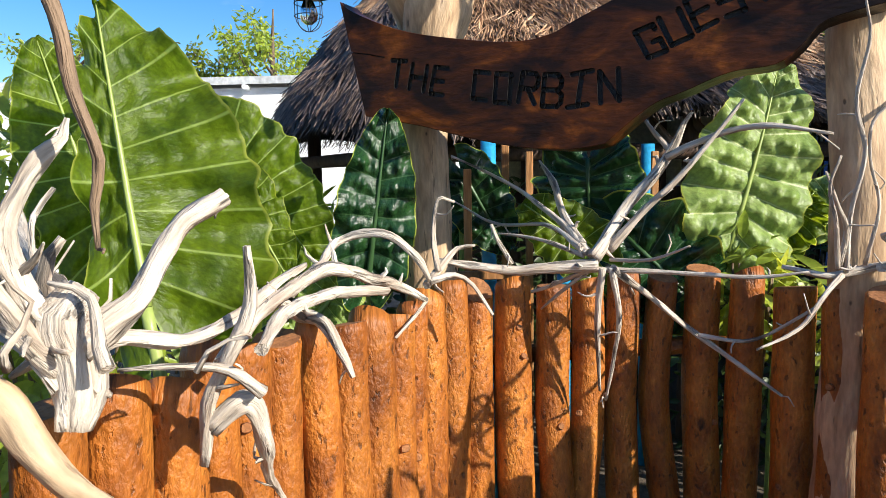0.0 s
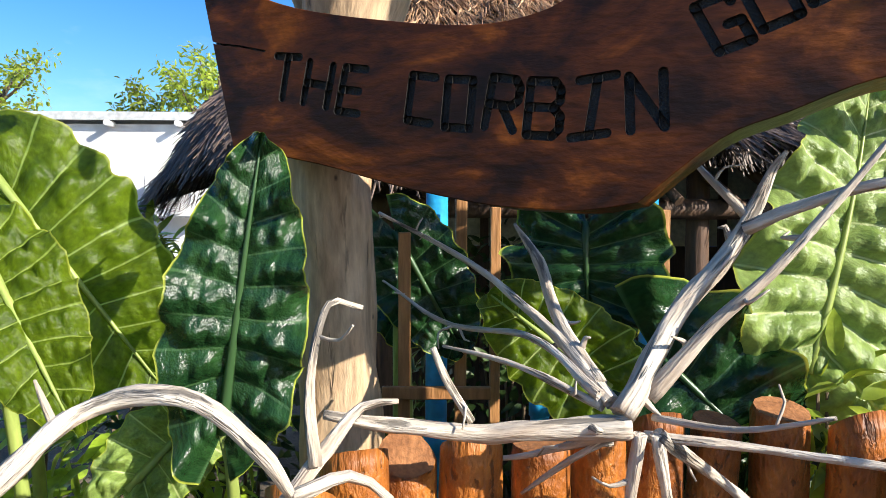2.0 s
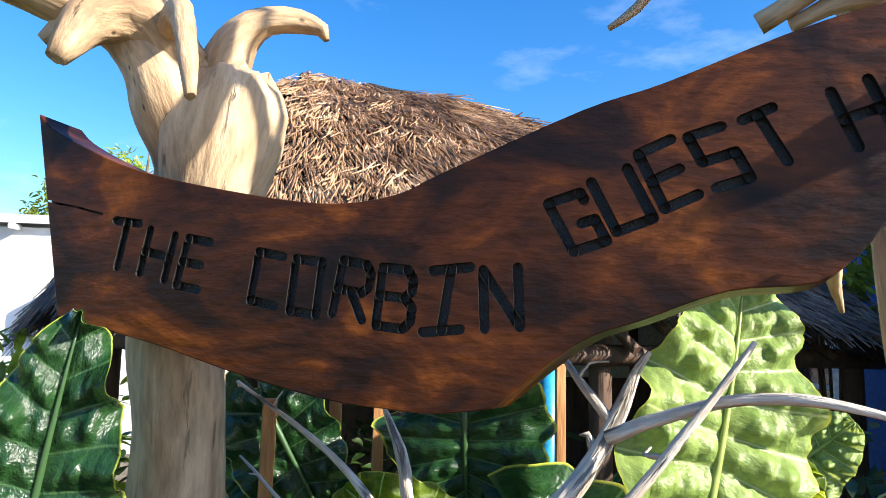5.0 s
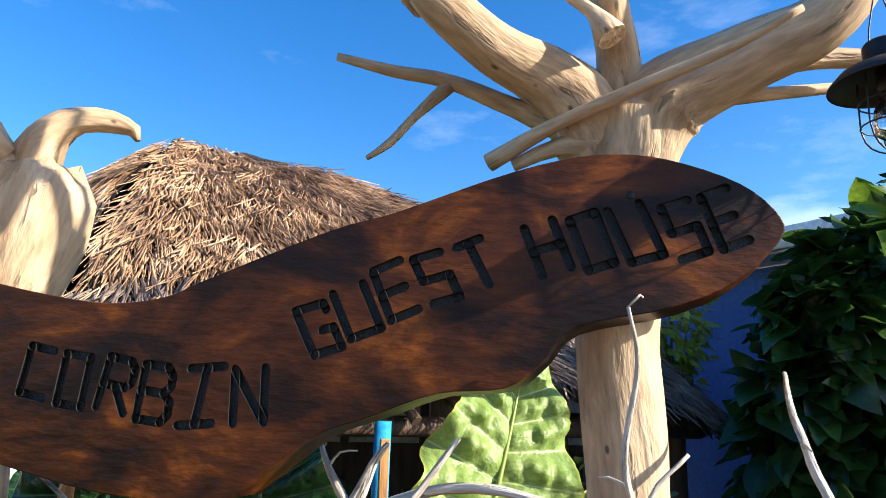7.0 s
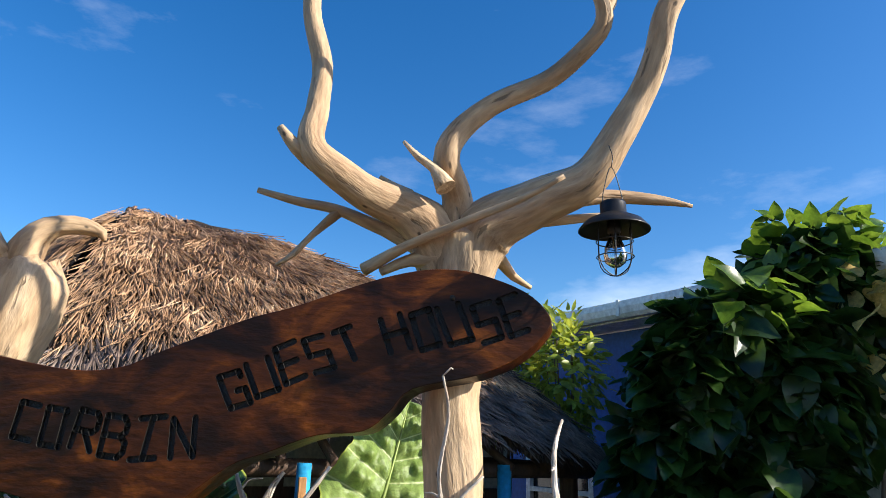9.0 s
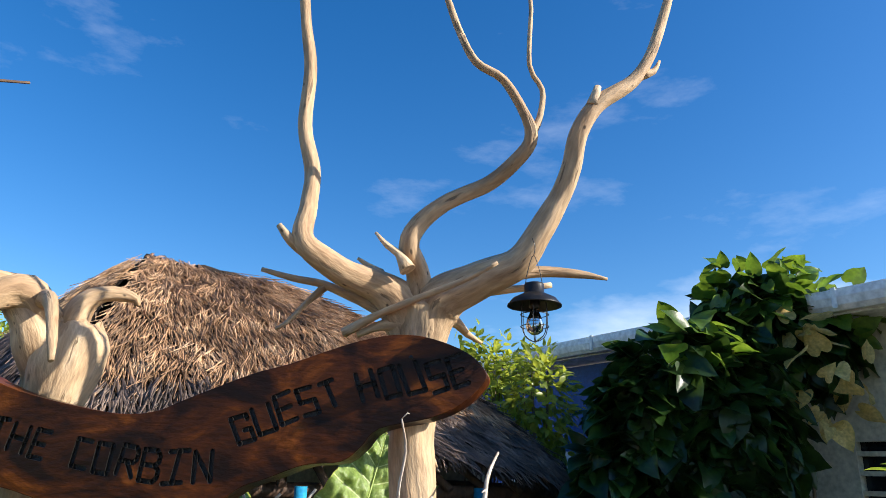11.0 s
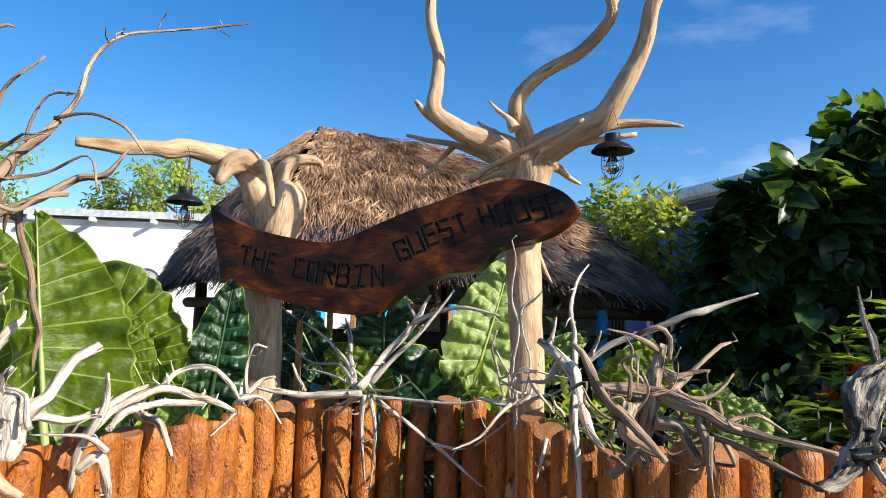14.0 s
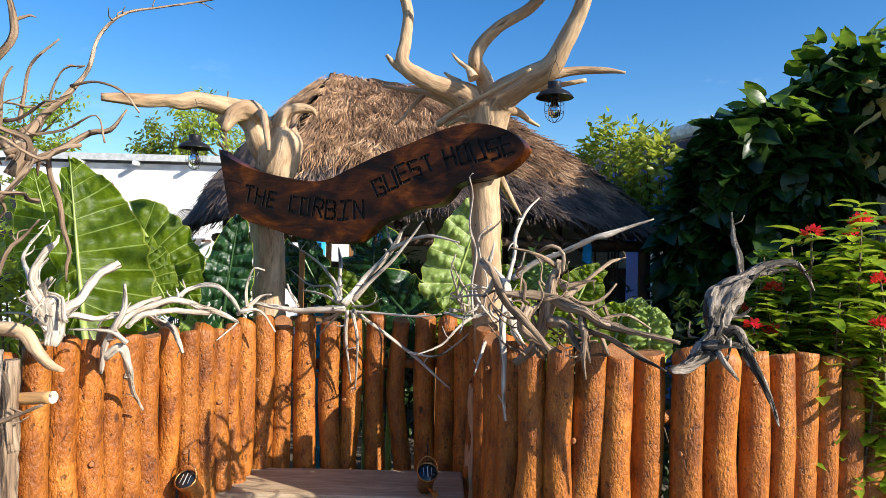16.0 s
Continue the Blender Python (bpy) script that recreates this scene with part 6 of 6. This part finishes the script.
bush("citrus_shrub", "yellow-green leafy shrub beside the hut", [((2.72, 5.25, 2.5), (0.4, 0.3, 0.55), 1100), ((2.95, 4.6, 2.35), (0.3, 0.25, 0.5), 700)], L_SHRUB, (0.07, 0.12), (0.03, 0.05), 11)
bush("hedge", "dark leafy hedge under the hut eaves", [((0.6, 4.4, 0.8), (0.8, 0.4, 0.9), 1300), ((1.9, 3.5, 0.75), (0.8, 0.4, 0.85), 1300), ((2.6, 2.5, 0.7), (0.6, 0.4, 0.75), 800), ((-0.6, 3.6, 0.7), (0.5, 0.4, 0.7), 700)], L_HEDGE, (0.06, 0.11), (0.03, 0.05), 12)
bush("croton_bush", "mixed green and yellow croton bush", [((-1.35, 2.2, 1.1), (0.4, 0.4, 0.75), 900), ((-1.9, 2.6, 1.2), (0.5, 0.5, 0.8), 800)], L_SHRUB, (0.08, 0.16), (0.02, 0.045), 13)
bush("garden_shrub", "loose green shrub with drooping leaves", [((-0.75, 3.0, 1.0), (0.35, 0.3, 0.6), 420), ((-1.6, 5.2, 0.8), (0.8, 0.5, 0.8), 500)], L_IXORA, (0.09, 0.17), (0.03, 0.05), 14)
bush("border_shrub", "bright yellow-green shrub with red blossoms by the white house", [((-1.46, 4.43, 1.34), (0.3, 0.25, 0.35), 260), ((-2.42, 5.35, 1.39), (0.35, 0.3, 0.4), 260)], L_SHRUB, (0.1, 0.18), (0.035, 0.06), 16)
bush("low_shrub", "bright lobed-leaf shrub behind the fence", [((1.1, 2.45, 1.15), (0.16, 0.14, 0.22), 160), ((1.5, 2.3, 1.05), (0.25, 0.2, 0.25), 200)], L_SHRUB, (0.07, 0.13), (0.025, 0.045), 15)

bou = thing("bougainvillea", "trailing bougainvillea sprays with red bracts", "vine")
for k, pts in enumerate(([(-7.2, 9.8, 2.9), (-5.8, 9.7, 2.5), (-5.0, 9.6, 2.35), (-4.45, 9.6, 2.5)], [(-4.6, 9.6, 0.0), (-4.7, 9.6, 0.9), (-4.75, 9.6, 1.5)])):
    part("stem", limb([(*p, 0.012) for p in pts], seg=6, step=0.1), M_STEM, bou)
    lg, fg = Geo(), Geo()
    sp = spline([(*p, 0.01) for p in pts], 0.03)
    for j, q in enumerate(sp):
        d = Vector((rng.gauss(0, 1), rng.gauss(0, 1), rng.gauss(0, 1))).normalized()
        small_leaf(lg, Vector(q[:3]) + d * 0.03, d, d.orthogonal(), 0.12, 0.07)
        if j > len(sp) * 0.86:
            for _ in range(10):
                d = Vector((rng.gauss(0, 1), rng.gauss(0, 1), rng.gauss(0, 1))).normalized()
                small_leaf(fg, Vector(q[:3]) + d * rng.uniform(0, 0.14), d, d.orthogonal(), 0.08, 0.06)
    tagged(part("leaves", lg, L_SHRUB, bou), kind="stuff")
    part("bracts", fg, M_PINK, bou, "bright red bracts")


def tree(at, height, spread, seed, n):
    r = random.Random(seed)
    t = thing("tree", "thin-crowned tree with sparse yellow-green leaves", "tree", "trees behind the house", at=at)
    lg = Geo()
    part("trunk", limb([(0, 0, -0.2, 0.16), (0.1, 0, height * 0.4, 0.12), (0, 0.1, height * 0.75, 0.07), (0.1, 0, height, 0.02)], seg=10, step=0.3), M_STEM, t)
    for k in range(16):
        z0 = height * r.uniform(0.4, 0.85)
        a = r.uniform(0, 6.28)
        e = Vector((math.cos(a) * spread * r.uniform(0.4, 1), math.sin(a) * spread * r.uniform(0.4, 1), z0 + r.uniform(0.1, 0.3) * height))
        part("limb", limb([(0.05, 0.05, z0, 0.05), (e.x * 0.5, e.y * 0.5, z0 + (e.z - z0) * 0.4, 0.03), (*e, 0.008)], seg=6, step=0.2, wander=0.6), M_STEM, t)
        for c in range(3):
            p = Vector((0.05, 0.05, z0)).lerp(e, 0.6 + 0.2 * c)
            foliage(lg, n // 48, p, (0.45, 0.45, 0.35), (0.1, 0.2), (0.05, 0.09), r, shell=0.2)
    tagged(part("crown", lg, L_SHRUB, t), kind="stuff")


tree((-5.5, 18.5, 0), 6.3, 1.6, 21, 2600)
tree((-7.2, 18.9, 0), 5.1, 1.7, 22, 3000)
tree((-11.0, 18.0, 0), 5.6, 1.6, 23, 2000)

# bark-covered post and pale sticks at the end of the fence
bark_post = thing("bark_post", "upright post with peeling brown bark at the fence end", "post", at=(-0.43, 0.62, 0))
part("post_body", limb([(0, 0, -0.1, 0.03), (0.005, 0, 0.6, 0.028), (-0.004, 0.004, 1.0, 0.027), (0.0, 0, 1.24, 0.025)], seg=16, step=0.02, rough=0.16, seed=311, freq=20, flute=0.06), M_BROWN, bark_post)
stick = thing("driftwood_stick", "pale grey driftwood stick leaning on the fence end", "driftwood", "driftwood on the fence")
part("stick_body", limb([(-0.37, 0.42, 0.4, 0.022), (-0.35, 0.43, 0.8, 0.02), (-0.37, 0.45, 1.1, 0.016), (-0.36, 0.46, 1.3, 0.008)], seg=12, step=0.02, rough=0.2, seed=315, freq=10, wander=0.4, flute=0.05), M_GREY, stick)
